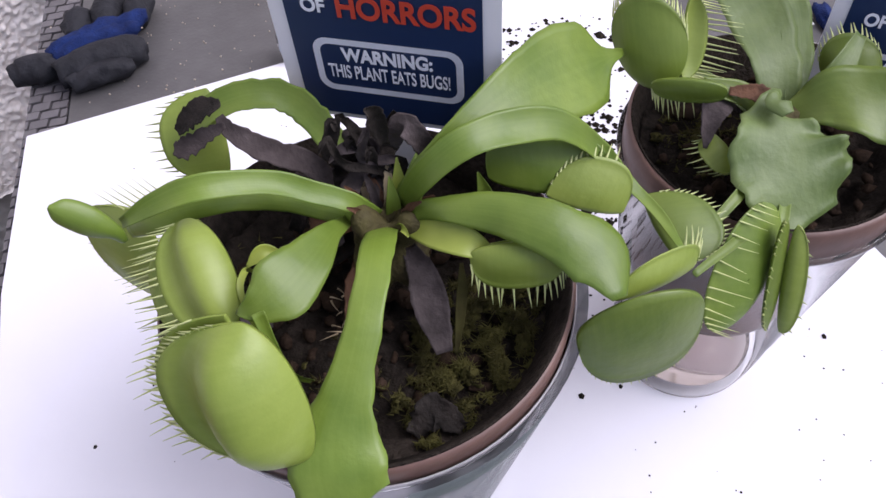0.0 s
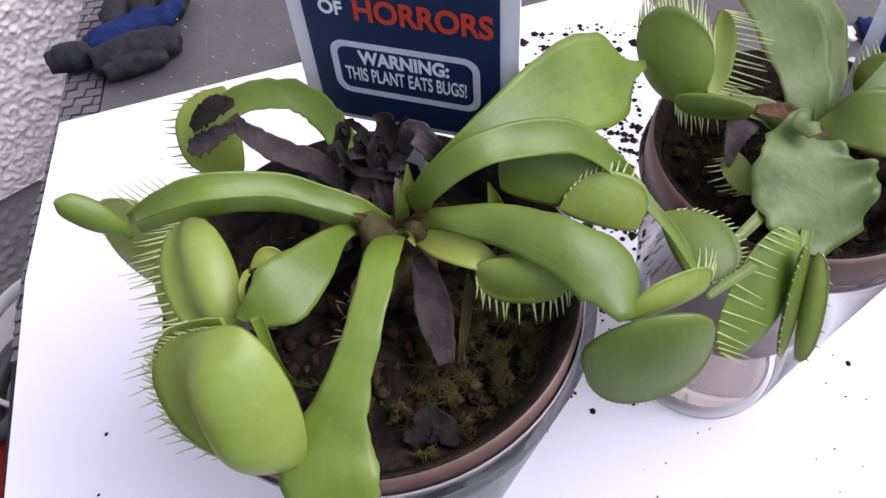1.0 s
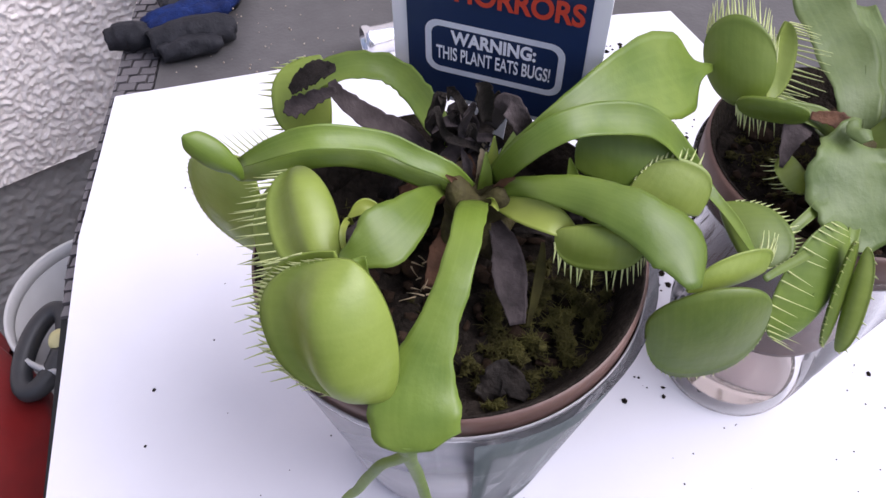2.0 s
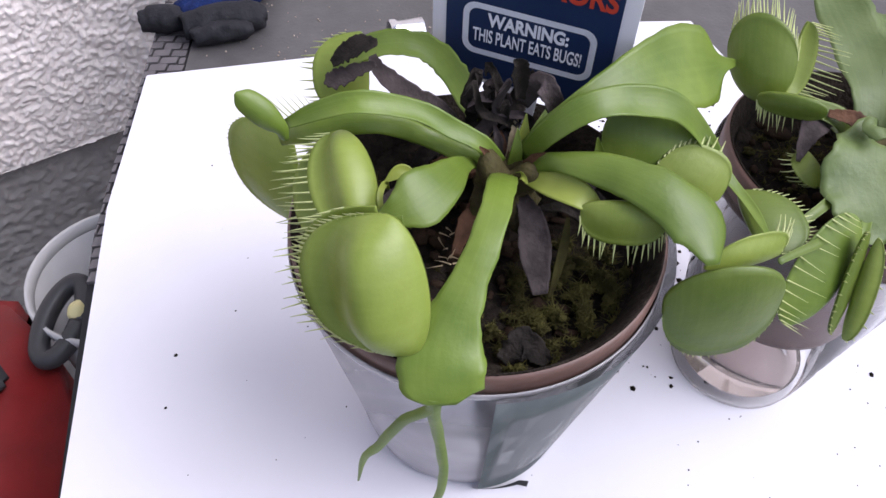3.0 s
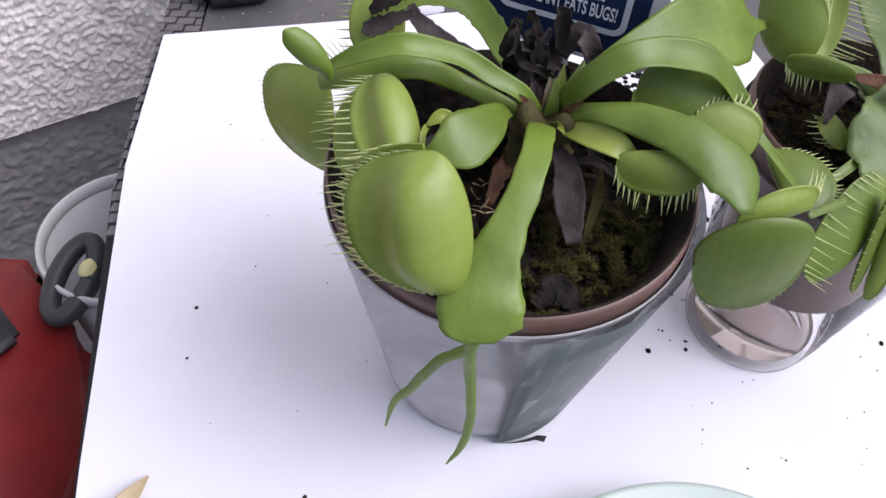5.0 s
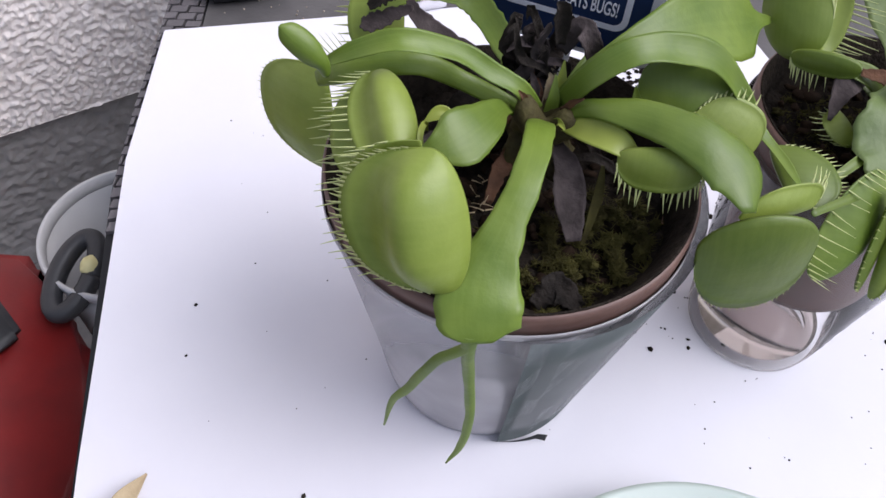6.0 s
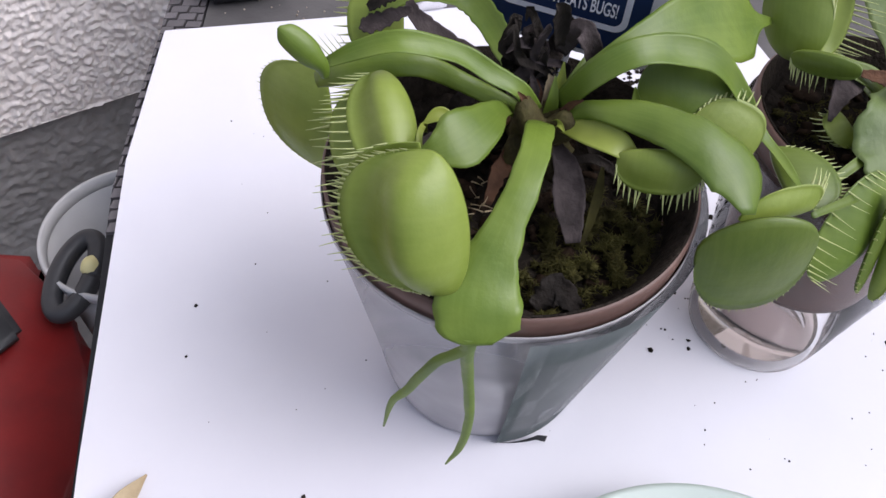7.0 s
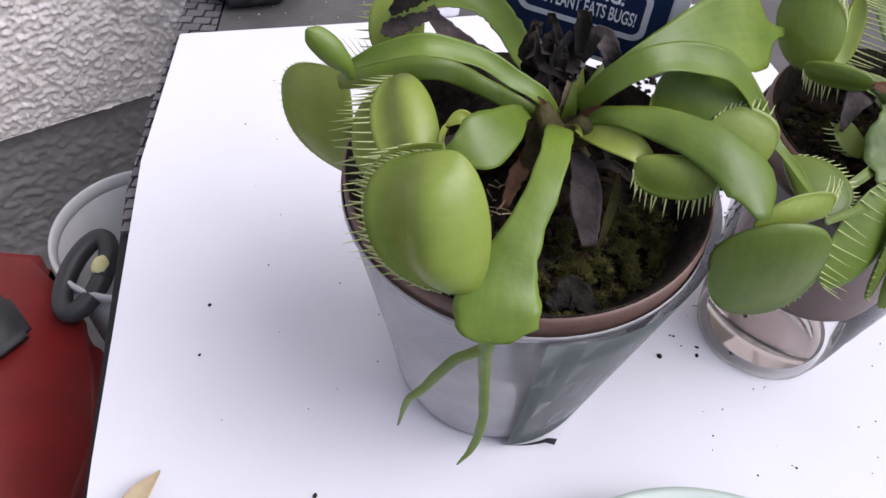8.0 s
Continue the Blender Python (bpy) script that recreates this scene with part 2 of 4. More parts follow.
def strap(name, points, widths, facing, material, parent, cup=0.12, thick=0.55, wave=0.0, ragged=0.0, n=26, across=10, label="", seed=0):
    """A leaf or petiole: a blade along a curve (mm), with widths (mm) on the way and its upper face turned to facing."""
    origin = parent.location if parent.parent is None else parent.parent.location
    mid = spline([Vector(p) for p in points], n)
    ws = [v.x for v in spline([(w, 0, 0) for w in widths], n)]
    bm = bmesh.new()
    top, low = [], []
    rng = random.Random(seed)
    ph = rng.random() * 6
    for i, p in enumerate(mid):
        tan = (mid[min(i + 1, n)] - mid[max(i - 1, 0)]).normalized()
        fv = facing
        if isinstance(facing[0], (tuple, list)):
            fv = Vector(facing[0]).lerp(Vector(facing[1]), i / n)
        side = tan.cross(Vector(fv)).normalized()
        nor = side.cross(tan).normalized()
        w = max(ws[i], 0.15)
        rt, rl = [], []
        for j in range(across + 1):
            s = 2 * j / across - 1
            e = 1 + ragged * (noise.noise((i * 0.55, (1 if s > 0 else -1) * 3.1, seed)) if abs(s) > 0.5 else 0)
            lift = cup * w * (s * s - 0.3) + wave * math.sin(i * 0.75 + ph + (2 if s > 0 else 0)) * s * s
            q = p + side * (s * w * 0.5 * e) + nor * lift
            t = thick * (1 - 0.75 * s * s) * min(1, w / 3)
            rt.append(bm.verts.new(q * 0.001 - origin))
            rl.append(bm.verts.new((q - nor * t) * 0.001 - origin))
        top.append(rt)
        low.append(rl)
    for i in range(n):
        for j in range(across):
            bm.faces.new((top[i][j], top[i][j + 1], top[i + 1][j + 1], top[i + 1][j]))
            bm.faces.new((low[i][j], low[i + 1][j], low[i + 1][j + 1], low[i][j + 1]))
        for j in (0, across):
            bm.faces.new((top[i][j], top[i + 1][j], low[i + 1][j], low[i][j]))
    for i in (0, n):
        for j in range(across):
            bm.faces.new((top[i][j], top[i][j + 1], low[i][j + 1], low[i][j]))
    grid = {v: (i / n + seed, j / across) for g in (top, low) for i, row in enumerate(g) for j, v in enumerate(row)}
    lay_uv(bm, grid)
    return part(name, bm, material, parent, label)


def spike(bm, base, way, bend, length, radius):
    """A tapered, bent hair; all in metres."""
    way, bend = way.normalized(), bend
    ring = None
    a = way.orthogonal().normalized()
    b = way.cross(a)
    for k in range(4):
        f = k / 3
        c = base + way * (length * f) + bend * (length * 0.35 * f * f)
        r = radius * (1 - 0.85 * f)
        cur = [bm.verts.new(c + (a * math.cos(t) + b * math.sin(t)) * r) for t in (0, 2.094, 4.189)]
        if ring:
            for j in range(3):
                bm.faces.new((ring[j], ring[(j + 1) % 3], cur[(j + 1) % 3], cur[j]))
        ring = cur
    bm.faces.new(ring)


def lobe(a, b, m, bulge, facing, material, plant, hairs=16, hair_len=5.0, hair_lean=0.2, square=0.8, span=(0.06, 0.94), skew=0.8, radius=0.34, bow=0.15, puff=False, inward=False, label=""):
    """One half of a snap trap: a domed half-disc from hinge a-b to margin m (mm), domed towards facing, with its row of hairs."""
    a, b, m = Vector(a), Vector(b), Vector(m)
    origin = plant.location
    c, h = (a + b) / 2, (b - a) / 2
    o = m - c
    nor = h.cross(o).normalized()
    if nor.dot(Vector(facing)) < 0:
        nor = -nor
    nr, na = 14, 32

    def place(v, t):
        """v: from hinge (0) to margin (1); t: round the margin from b (0) to a (pi)."""
        x = math.copysign(abs(math.cos(t)) ** square, math.cos(t))
        edge = abs(math.sin(t)) ** square
        y = v * edge
        if puff:
            crest = 0.42
            ridge = math.sin(math.pi / 2 * v / crest) ** 0.8 if v < crest else (0.5 + 0.5 * math.cos(math.pi * min(1.0, (v - crest) / 0.44))) ** 1.15
            dome = bulge * ridge * (1 - abs(x) ** 3.2)
        else:
            dome = bulge * math.sin(math.pi * (0.1 + 0.9 * min(1.0, v)) ** skew) * (1 - abs(x) ** 2.4)
        lip = 0.5 * max(0.0, (v - 0.9) / 0.1) * (1 if bulge > 0 else -1) * edge
        return c + h * x + o * (y - bow * math.sqrt(max(0.0, 1 - x * x)) * (1 - v)) + nor * (dome + lip)

    bm = bmesh.new()
    turns = [0.02 + (math.pi - 0.04) * k / na for k in range(na + 1)]
    top = [[bm.verts.new(place(r / nr, t) * 0.001 - origin) for t in turns] for r in range(nr + 1)]
    low = [[bm.verts.new((place(r / nr, t) - nor * (0.7 if r < nr else 0.35)) * 0.001 - origin) for t in turns] for r in range(nr + 1)]
    for i in range(nr):
        for k in range(na):
            bm.faces.new((top[i][k], top[i][k + 1], top[i + 1][k + 1], top[i + 1][k]))
            bm.faces.new((low[i][k], low[i + 1][k], low[i + 1][k + 1], low[i][k + 1]))
        for k in (0, na):
            bm.faces.new((top[i][k], top[i + 1][k], low[i + 1][k], low[i][k]))
    for i in (0, nr):
        for k in range(na):
            bm.faces.new((top[i][k], top[i][k + 1], low[i][k + 1], low[i][k]))
    lay_uv(bm, {v: (i / nr + a.x, 2.0 * k / na) for g in (top, low) for i, row in enumerate(g) for k, v in enumerate(row)})
    ob = part("trap_lobe", bm, material, plant, label)
    if hairs:
        bm = bmesh.new()
        rng = random.Random(int(abs(m.x * 31 + m.y * 17)))
        for k in range(hairs):
            t = math.pi * (span[0] + (span[1] - span[0]) * (k + rng.uniform(-0.25, 0.25)) / max(1, hairs - 1))
            p = place(1.0, t)
            out = (p - place(0.82, t)).normalized()
            way = out + nor * hair_lean + Vector((rng.uniform(-.15, .15), rng.uniform(-.15, .15), rng.uniform(-.1, .1)))
            if inward:
                way = nor * 0.35 - out + Vector((0.2, -0.25, -0.35)) + Vector((rng.uniform(-.12, .12), rng.uniform(-.12, .12), rng.uniform(-.1, .1)))
            ln = hair_len * rng.uniform(0.75, 1.15) * (0.55 + 0.45 * math.sin(t))
            spike(bm, (p - nor * 0.2) * 0.001 - origin, way, nor * (0.5 if hair_lean > 0 else -0.5), ln * 0.001, radius * 0.001)
        hair = part("cilia", bm, CILIA, ob, "fine pale yellow-green bristles")
        hair["kind"] = "stuff"
    return ob


def lathe(profile, n=64, caps=True):
    """A turned shape from (radius, height) pairs in metres, closed ring by ring."""
    bm = bmesh.new()
    rings = []
    for r, z in profile:
        rings.append([bm.verts.new((r * math.cos(2 * math.pi * k / n), r * math.sin(2 * math.pi * k / n), z)) for k in range(n)])
    for u, v in zip(rings, rings[1:]):
        for k in range(n):
            bm.faces.new((u[k], u[(k + 1) % n], v[(k + 1) % n], v[k]))
    for ring in (() if caps is None else (rings[0], rings[-1]) if caps else (rings[0],)):
        if (ring[0].co - ring[n // 2].co).length > 1e-5:
            bm.faces.new(ring)
    return bm


def slab(bm, corners, z0, z1, bevel=0.0):
    """A flat plate with that outline (x, y) between two heights."""
    lo = [bm.verts.new((x, y, z0)) for x, y in corners]
    hi = [bm.verts.new((x, y, z1)) for x, y in corners]
    k = len(corners)
    bm.faces.new(hi)
    bm.faces.new(lo[::-1])
    for i in range(k):
        bm.faces.new((lo[i], lo[(i + 1) % k], hi[(i + 1) % k], hi[i]))
    if bevel:
        bmesh.ops.bevel(bm, geom=[e for e in bm.edges], offset=bevel, segments=2, affect="EDGES")
    return bm


def tube(bm, points, radii, n=40, sides=12, closed=False):
    """A round bar along a curve (metres)."""
    mid = spline(points, n)
    rs = [v.x for v in spline([(r, 0, 0) for r in radii], n)]
    last, first = None, None
    up = Vector((0.13, 0.21, 0.97))
    for i, p in enumerate(mid):
        tan = (mid[min(i + 1, n)] - mid[max(i - 1, 0)]).normalized()
        a = tan.cross(up).normalized()
        b = a.cross(tan)
        cur = [bm.verts.new(p + (a * math.cos(2 * math.pi * k / sides) + b * math.sin(2 * math.pi * k / sides)) * rs[i]) for k in range(sides)]
        if last:
            for k in range(sides):
                bm.faces.new((last[k], last[(k + 1) % sides], cur[(k + 1) % sides], cur[k]))
        else:
            first = cur
        last = cur
    bm.faces.new(first[::-1])
    bm.faces.new(last)
    return bm


def lump(bm, centre, size, seed=0, rough=0.25, detail=2):
    """An uneven rounded lump (metres)."""
    got = bmesh.ops.create_icosphere(bm, subdivisions=detail, radius=1.0)
    for v in got["verts"]:
        d = 1 + rough * noise.noise(v.co * 1.7 + Vector((seed * 3.1, seed * 1.7, 0)))
        v.co = Vector((v.co.x * size[0] * d, v.co.y * size[1] * d, v.co.z * size[2] * d)) + Vector(centre)


# ---- large structure ----
GROUND_Z = -0.42
bm = bmesh.new()
slab(bm, [(-60, -60), (60, -60), (60, 60), (-60, 60)], GROUND_Z - 0.05, GROUND_Z)
tagged(obj_from("ground", bm, GROUND, smooth=False), "grey paved terrace ground below the table", "ground", kind="structure")

WALL_N = Vector((math.cos(radians(-55)), math.sin(radians(-55)), 0))
WALL_T = Vector((-WALL_N.y, WALL_N.x, 0))
PLINTH_Z = -0.253


def steps(lo, hi, a, b, fine, coarse):
    """Places from lo to hi, close together between a and b."""
    out, v = [], lo
    while v < hi:
        out.append(v)
        v += fine if a <= v < b else (min(coarse, a - v) if v < a else coarse)
    return out + [hi]


def rough_sheet(name, ss, zs, dist, depth, size, material, back):
    """An upright rendered wall face with real grain, and its thickness behind."""
    bm = bmesh.new()
    rows = []
    for z in zs:
        row = []
        for s in ss:
            k = Vector((s, z, 0)) / size
            k2 = k + 0.7 * Vector((noise.noise(k * 0.6), noise.noise(k * 0.6 + Vector((5, 5, 0))), 0))
            d = max(0.0, noise.noise(k2) + 0.15) * 1.1 + max(0.0, noise.noise(k2 * 2.2 + Vector((9, 3, 1)))) * 0.55 + 0.4 * noise.noise(k * 0.25)
            row.append(bm.verts.new(WALL_N * (dist + depth * d) + WALL_T * s + Vector((0, 0, z))))
        rows.append(row)
    for lo, hi in zip(rows, rows[1:]):
        for i in range(len(ss) - 1):
            bm.faces.new((lo[i], lo[i + 1], hi[i + 1], hi[i]))
    b = [bm.verts.new(WALL_N * (dist - back) + WALL_T * s + Vector((0, 0, z))) for s, z in ((ss[0], zs[0]), (ss[-1], zs[0]), (ss[-1], zs[-1]), (ss[0], zs[-1]))]
    bm.faces.new(b)
    f = [rows[0][0], rows[0][-1], rows[-1][-1], rows[-1][0]]
    for k in range(4):
        bm.faces.new((b[k], b[(k + 1) % 4], f[(k + 1) % 4], f[k]))
    return obj_from(name, bm, material)


tagged(rough_sheet("wall_west", steps(-2.5, 2.5, -0.2, 0.09, 0.0016, 0.08), steps(PLINTH_Z, 2.4, -0.3, -0.07, 0.0016, 0.08), -0.497, 0.0036, 0.0034, STUCCO, 0.15),
       "off-white coarse stucco house wall", "wall", kind="structure")
tagged(rough_sheet("wall_plinth", steps(-2.5, 2.5, -0.22, 0.05, 0.0022, 0.08), steps(GROUND_Z - 0.02, PLINTH_Z - 0.001, -0.4, -0.2, 0.0022, 0.03), -0.5035, 0.0030, 0.0062, PLINTH, 0.13),
       "grey stucco plinth below the white wall", "wall", kind="structure")

# ---- table: slate top with a woven border ----
BOARD_T = 0.004
table = tagged(empty("garden_table", 0.1, 0.15, GROUND_Z), "grey garden table with slate top and woven border", "table")


def rel_table(bm):
    for v in bm.verts:
        v.co -= table.location
    return bm


EDGE = ((-0.35, -0.060), (-0.17, -0.0935), (-0.047, -0.1190), (0.064, -0.1428), (0.11, -0.1478), (0.156, -0.1510), (0.30, -0.1632), (0.46, -0.176))


def edge_x(y):
    """The table's outer edge."""
    for (y0, x0), (y1, x1) in zip(EDGE, EDGE[1:]):
        if y <= y1:
            return x0 + (x1 - x0) * (y - y0) / (y1 - y0)
    return EDGE[-1][1]


def seam_x(y):
    """The line between woven border and slate panel."""
    return max(-0.132 - 0.0814 * (y - 0.165), edge_x(y) + 0.004)


bm = bmesh.new()
slab(bm, [(seam_x(-0.35), -0.35), (0.62, -0.35), (0.62, 0.46), (seam_x(0.46), 0.46), (seam_x(0.156), 0.156), (seam_x(0.064), 0.064), (seam_x(-0.047), -0.047)], -BOARD_T - 0.014, -BOARD_T, 0.0008)
part("tabletop", rel_table(bm), TABLETOP, table, "dusty dark slate-grey panel", False)
# core below the strands, coloured black to put shade into the woven gaps
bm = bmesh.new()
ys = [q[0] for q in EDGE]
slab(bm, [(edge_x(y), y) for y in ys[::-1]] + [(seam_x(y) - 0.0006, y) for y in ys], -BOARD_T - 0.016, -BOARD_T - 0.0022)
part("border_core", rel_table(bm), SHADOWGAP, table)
for lx, ly in ((-0.11, -0.32), (0.58, -0.32), (-0.13, 0.42), (0.58, 0.42)):
    bm = bmesh.new()
    slab(bm, [(lx - 0.02, ly - 0.02), (lx + 0.02, ly - 0.02), (lx + 0.02, ly + 0.02), (lx - 0.02, ly + 0.02)], GROUND_Z, -BOARD_T - 0.014, 0.003)
    part("leg", rel_table(bm), WICKER, table)

# ---- the white board ----
bm = bmesh.new()
slab(bm, [(-0.1465, 0.157), (-0.139, 0.075), (-0.116, -0.047), (-0.09, -0.17), (0.235, -0.17), (0.172, 0.036), (0.124, 0.187), (0.113, 0.217), (0.086, 0.214)],
     -BOARD_T, 0.0, 0.0006)
tagged(obj_from("white_board", bm, BOARD, smooth=False), "thin white board lying on the table, specked with soil", "board")

# ---- pots and cups ----
def flower_pot(x, y, r, rim_z, foot_z, label):
    pot = tagged(empty("flower_pot", x, y, foot_z), label, "flower pot")
    h = rim_z - foot_z
    k = (r - 0.003) / 0.042
    prof = [(0.001, 0.0015), (0.027 * k, 0.0015), (0.029 * k, 0.0), (0.030 * k, 0.002), (0.0412 * k, h - 0.0085), (0.0404 * k, h - 0.0085), (0.028 * k, 0.004), (0.001, 0.004)]
    part("body", lathe(prof, 72), POT, pot)
    rim = [(0.0404 * k, h - 0.0090), (r - 0.0008, h - 0.0088), (r, h - 0.0080), (r + 0.0004, h - 0.001), (r - 0.0002, h), (r - 0.0010, h), (r - 0.0015, h - 0.001), (0.0404 * k, h - 0.0078)]
    # thin dark sleeve over the inner wall, reaching up to the lip
    lining = [(0.0396 * k, h - 0.0135), (0.0402 * k, h - 0.0088), (r - 0.0012, h - 0.0006), (r - 0.0004, h + 0.0002), (r - 0.0010, h + 0.0003), (0.0396 * k, h - 0.0086)]
    part("stained_lining", lathe(lining + lining[:1], 72, None), SOIL, pot, "dark inner wall")
    part("rim", lathe(rim + rim[:1], 96, None), POT, pot, "slightly flared plain lip")
    return pot


def cup(x, y, r0, r1, h, material, label, lean=(0.0, 0.0), lip=1.0):
    c = tagged(empty("plastic_cup", x, y, 0.0), label, "cup")
    d = r1 - r0
    prof = [(0.001, 0.0018), (r0 - 0.004, 0.0018), (r0 - 0.002, 0.0002), (r0, 0.0005), (r0 + 0.0012, 0.004), (r0 + d * 0.16, h * 0.14), (r0 + d * 0.15, h * 0.155),
            (r0 + d * 0.2, h * 0.19), (r0 + d * 0.19, h * 0.205), (r0 + d * 0.29, h * 0.29), (r0 + d * 0.3, h * 0.31), (r1 - 0.0006, h - 0.003), (r1 + 0.0007 * lip, h - 0.0024),
            (r1 + 0.001 * lip, h - 0.0012), (r1 + 0.0006 * lip, h - 0.0002), (r1 - 0.0003, h - 0.0006)]
    bm = lathe(prof, 72, False)
    for v in bm.verts:
        low = 1 - v.co.z / h
        v.co.x += lean[0] * low
        v.co.y += lean[1] * low
    part("body", bm, material, c)
    return c


pot_a = flower_pot(0.0, 0.0, 0.0446, 0.0876, 0.0144, "brown plastic flower pot set inside a hazy plastic cup")
cup_a = cup(0.0, 0.0, 0.0300, 0.0455, 0.0826, CUP_FROST, "hazy tapered plastic cup holding the brown pot", lip=0.1)
X2, Y2 = 0.105, 0.034
LEAN = (-0.0125, -0.0145)
pot_b = flower_pot(X2, Y2, 0.0356, 0.081, 0.030, "reddish-brown plastic flower pot set inside a clear cup")
for piece in pot_b.children:
    for v in piece.data.vertices:
        low = 1 - (v.co.z + 0.030) / 0.081
        v.co.x += LEAN[0] * low
        v.co.y += LEAN[1] * low
cup_b = cup(X2, Y2, 0.0212, 0.0366, 0.0735, CUP, "clear tapered plastic cup with a little brown water", LEAN)
for piece in cup_b.children:
    piece.visible_shadow = False
bm = lathe([(0.0005, 0.0028), (0.0190, 0.0028), (0.0200, 0.0056), (0.0005, 0.0056)], 48)
bmesh.ops.translate(bm, verts=bm.verts, vec=(LEAN[0] * 0.95, LEAN[1] * 0.95, 0.0))
part("water", bm, WATER, cup_b, "shallow brown-tinted water")

# grey film wrapped round one side of the first cup
bm = bmesh.new()
cols = []
for k in range(25):
    col = []
    for j in range(7):
        ang = radians(-81 - 0.7 * j + (124 + 0.7 * j) * k / 24)
        z = 0.0008 + 0.0822 * j / 6
        r = 0.0312 + (0.0455 - 0.0300) * (z / 0.0826) + 0.0012 + (0.0012 if j == 0 and k > 16 else 0)
        col.append(bm.verts.new((r * math.cos(ang), r * math.sin(ang), z)))
    cols.append(col)
for a, b in zip(cols, cols[1:]):
    for j in range(6):
        bm.faces.new((a[j], b[j], b[j + 1], a[j + 1]))
bmesh.ops.solidify(bm, geom=bm.faces[:], thickness=0.0003)
part("film", bm, FILM, cup_a, "grey-green plastic film wrapped round the cup")


bm = bmesh.new()
lo, hi = [], []
for k in range(9):
    ang = radians(-84 + 27 * k / 8)
    r = 0.0318 + 0.0004 * k + (0.0015 if k == 8 else 0)
    lo.append(bm.verts.new((r * math.cos(ang), r * math.sin(ang), 0.0003)))
    hi.append(bm.verts.new((r * math.cos(ang) * 1.005, r * math.sin(ang) * 1.005, 0.0008 + 0.0042 * (k / 8) ** 2)))
for k in range(8):
    bm.faces.new((lo[k], lo[k + 1], hi[k + 1], hi[k]))
bmesh.ops.solidify(bm, geom=bm.faces[:], thickness=0.0004)
part("film_edge", bm, BLACK, cup_a, "dark turned-out lower edge of the film")


# ---- soil ----
def soil_bed(x, y, z, r, seed, label):
    bm = bmesh.new()
    rings, n = 20, 56
    verts = [[bm.verts.new((x, y, z))]]
    for i in range(1, rings + 1):
        row = []
        for k in range(n):
            a, q = 2 * math.pi * k / n, r * i / rings
            p = Vector((x + q * math.cos(a), y + q * math.sin(a), 0))
            d = 0.0035 * noise.noise(p * 130 + Vector((seed, 0, 0))) + 0.0018 * noise.noise(p * 420)
            row.append(bm.verts.new((p.x, p.y, z + d + 0.003 * (1 - i / rings) + 0.005 * max(0.0, (i / rings - 0.82) / 0.18))))
        verts.append(row)
    for k in range(n):
        bm.faces.new((verts[0][0], verts[1][k], verts[1][(k + 1) % n]))
    for i in range(1, rings):
        for k in range(n):
            bm.faces.new((verts[i][k], verts[i + 1][k], verts[i + 1][(k + 1) % n], verts[i][(k + 1) % n]))
    low = [bm.verts.new((v.co.x, v.co.y, z - 0.012)) for v in verts[rings]]
    for k in range(n):
        bm.faces.new((verts[rings][k], low[k], low[(k + 1) % n], verts[rings][(k + 1) % n]))
    bm.faces.new(low)
    return tagged(obj_from("soil", bm, SOIL), label, "soil", kind="stuff")


soil_bed(0, 0, 0.0722, 0.0397, 1, "dark moist peat soil filling the brown pot")
soil_bed(X2, Y2, 0.0695, 0.0318, 5, "dark moist peat soil in the second pot")


def moss(x, y, z, r, count, seed, height=0.0013):
    """A cushion of fine curled moss over small peat lumps, within a round patch."""
    rng = random.Random(seed)
    bm = bmesh.new()
    for _ in range(count):
        a, q = rng.uniform(0, 6.283), r * math.sqrt(rng.random())
        p = Vector((x + q * math.cos(a), y + q * math.sin(a), 0))
        clump = noise.noise(p * 260 + Vector((seed, 1, 0)))
        if clump < 0.06:
            continue
        base = p + Vector((0, 0, z + 0.006 * clump))
        if rng.random() < 0.06:
            sz = rng.uniform(0.0003, 0.0008)
            lump(bm, base - Vector((0, 0, sz * 0.8)), (sz * rng.uniform(0.8, 2.4), sz * rng.uniform(0.8, 2.4), sz * 0.7), rng.random() * 40, 1.2, 1)
        way = Vector((rng.gauss(0, 1.0), rng.gauss(0, 1.0), 0.8))
        bend = Vector((rng.gauss(0, 1.6), rng.gauss(0, 1.6), rng.gauss(-0.4, 0.6)))
        spike(bm, base, way, bend, height * rng.uniform(0.4, 1.3), rng.uniform(0.00015, 0.0003))
    return tagged(obj_from("moss", bm, MOSS), "olive and brown moss growing on the soil", "moss", kind="stuff")


moss(0.023, -0.013, 0.0752, 0.0155, 9000, 3, 0.0017)
moss(0.012, -0.028, 0.0742, 0.010, 2200, 4)
moss(-0.007, -0.017, 0.0735, 0.010, 600, 6)
moss(-0.024, 0.012, 0.0735, 0.012, 300, 7)
moss(X2 - 0.014, Y2 + 0.004, 0.0708, 0.014, 1600, 8)

# peat lumps and bark flakes on the soil
rng0 = random.Random(77)
bm = bmesh.new()
for _ in range(260):
    cx, cy, rr = (0, 0, 0.036) if rng0.random() < 0.7 else (X2, Y2, 0.029)
    a, q = rng0.uniform(0, 6.283), rr * math.sqrt(rng0.random())
    sz = rng0.uniform(0.0008, 0.0026)
    lump(bm, (cx + q * math.cos(a), cy + q * math.sin(a), 0.0736 + 0.002 * (1 - q / rr)), (sz * rng0.uniform(.6, 1.6), sz * rng0.uniform(.6, 1.4), sz * 0.7), rng0.random() * 50, 0.9, 1)
tagged(obj_from("peat_lumps", bm, PEAT), "dark brown peat lumps on the soil", "peat", kind="stuff")

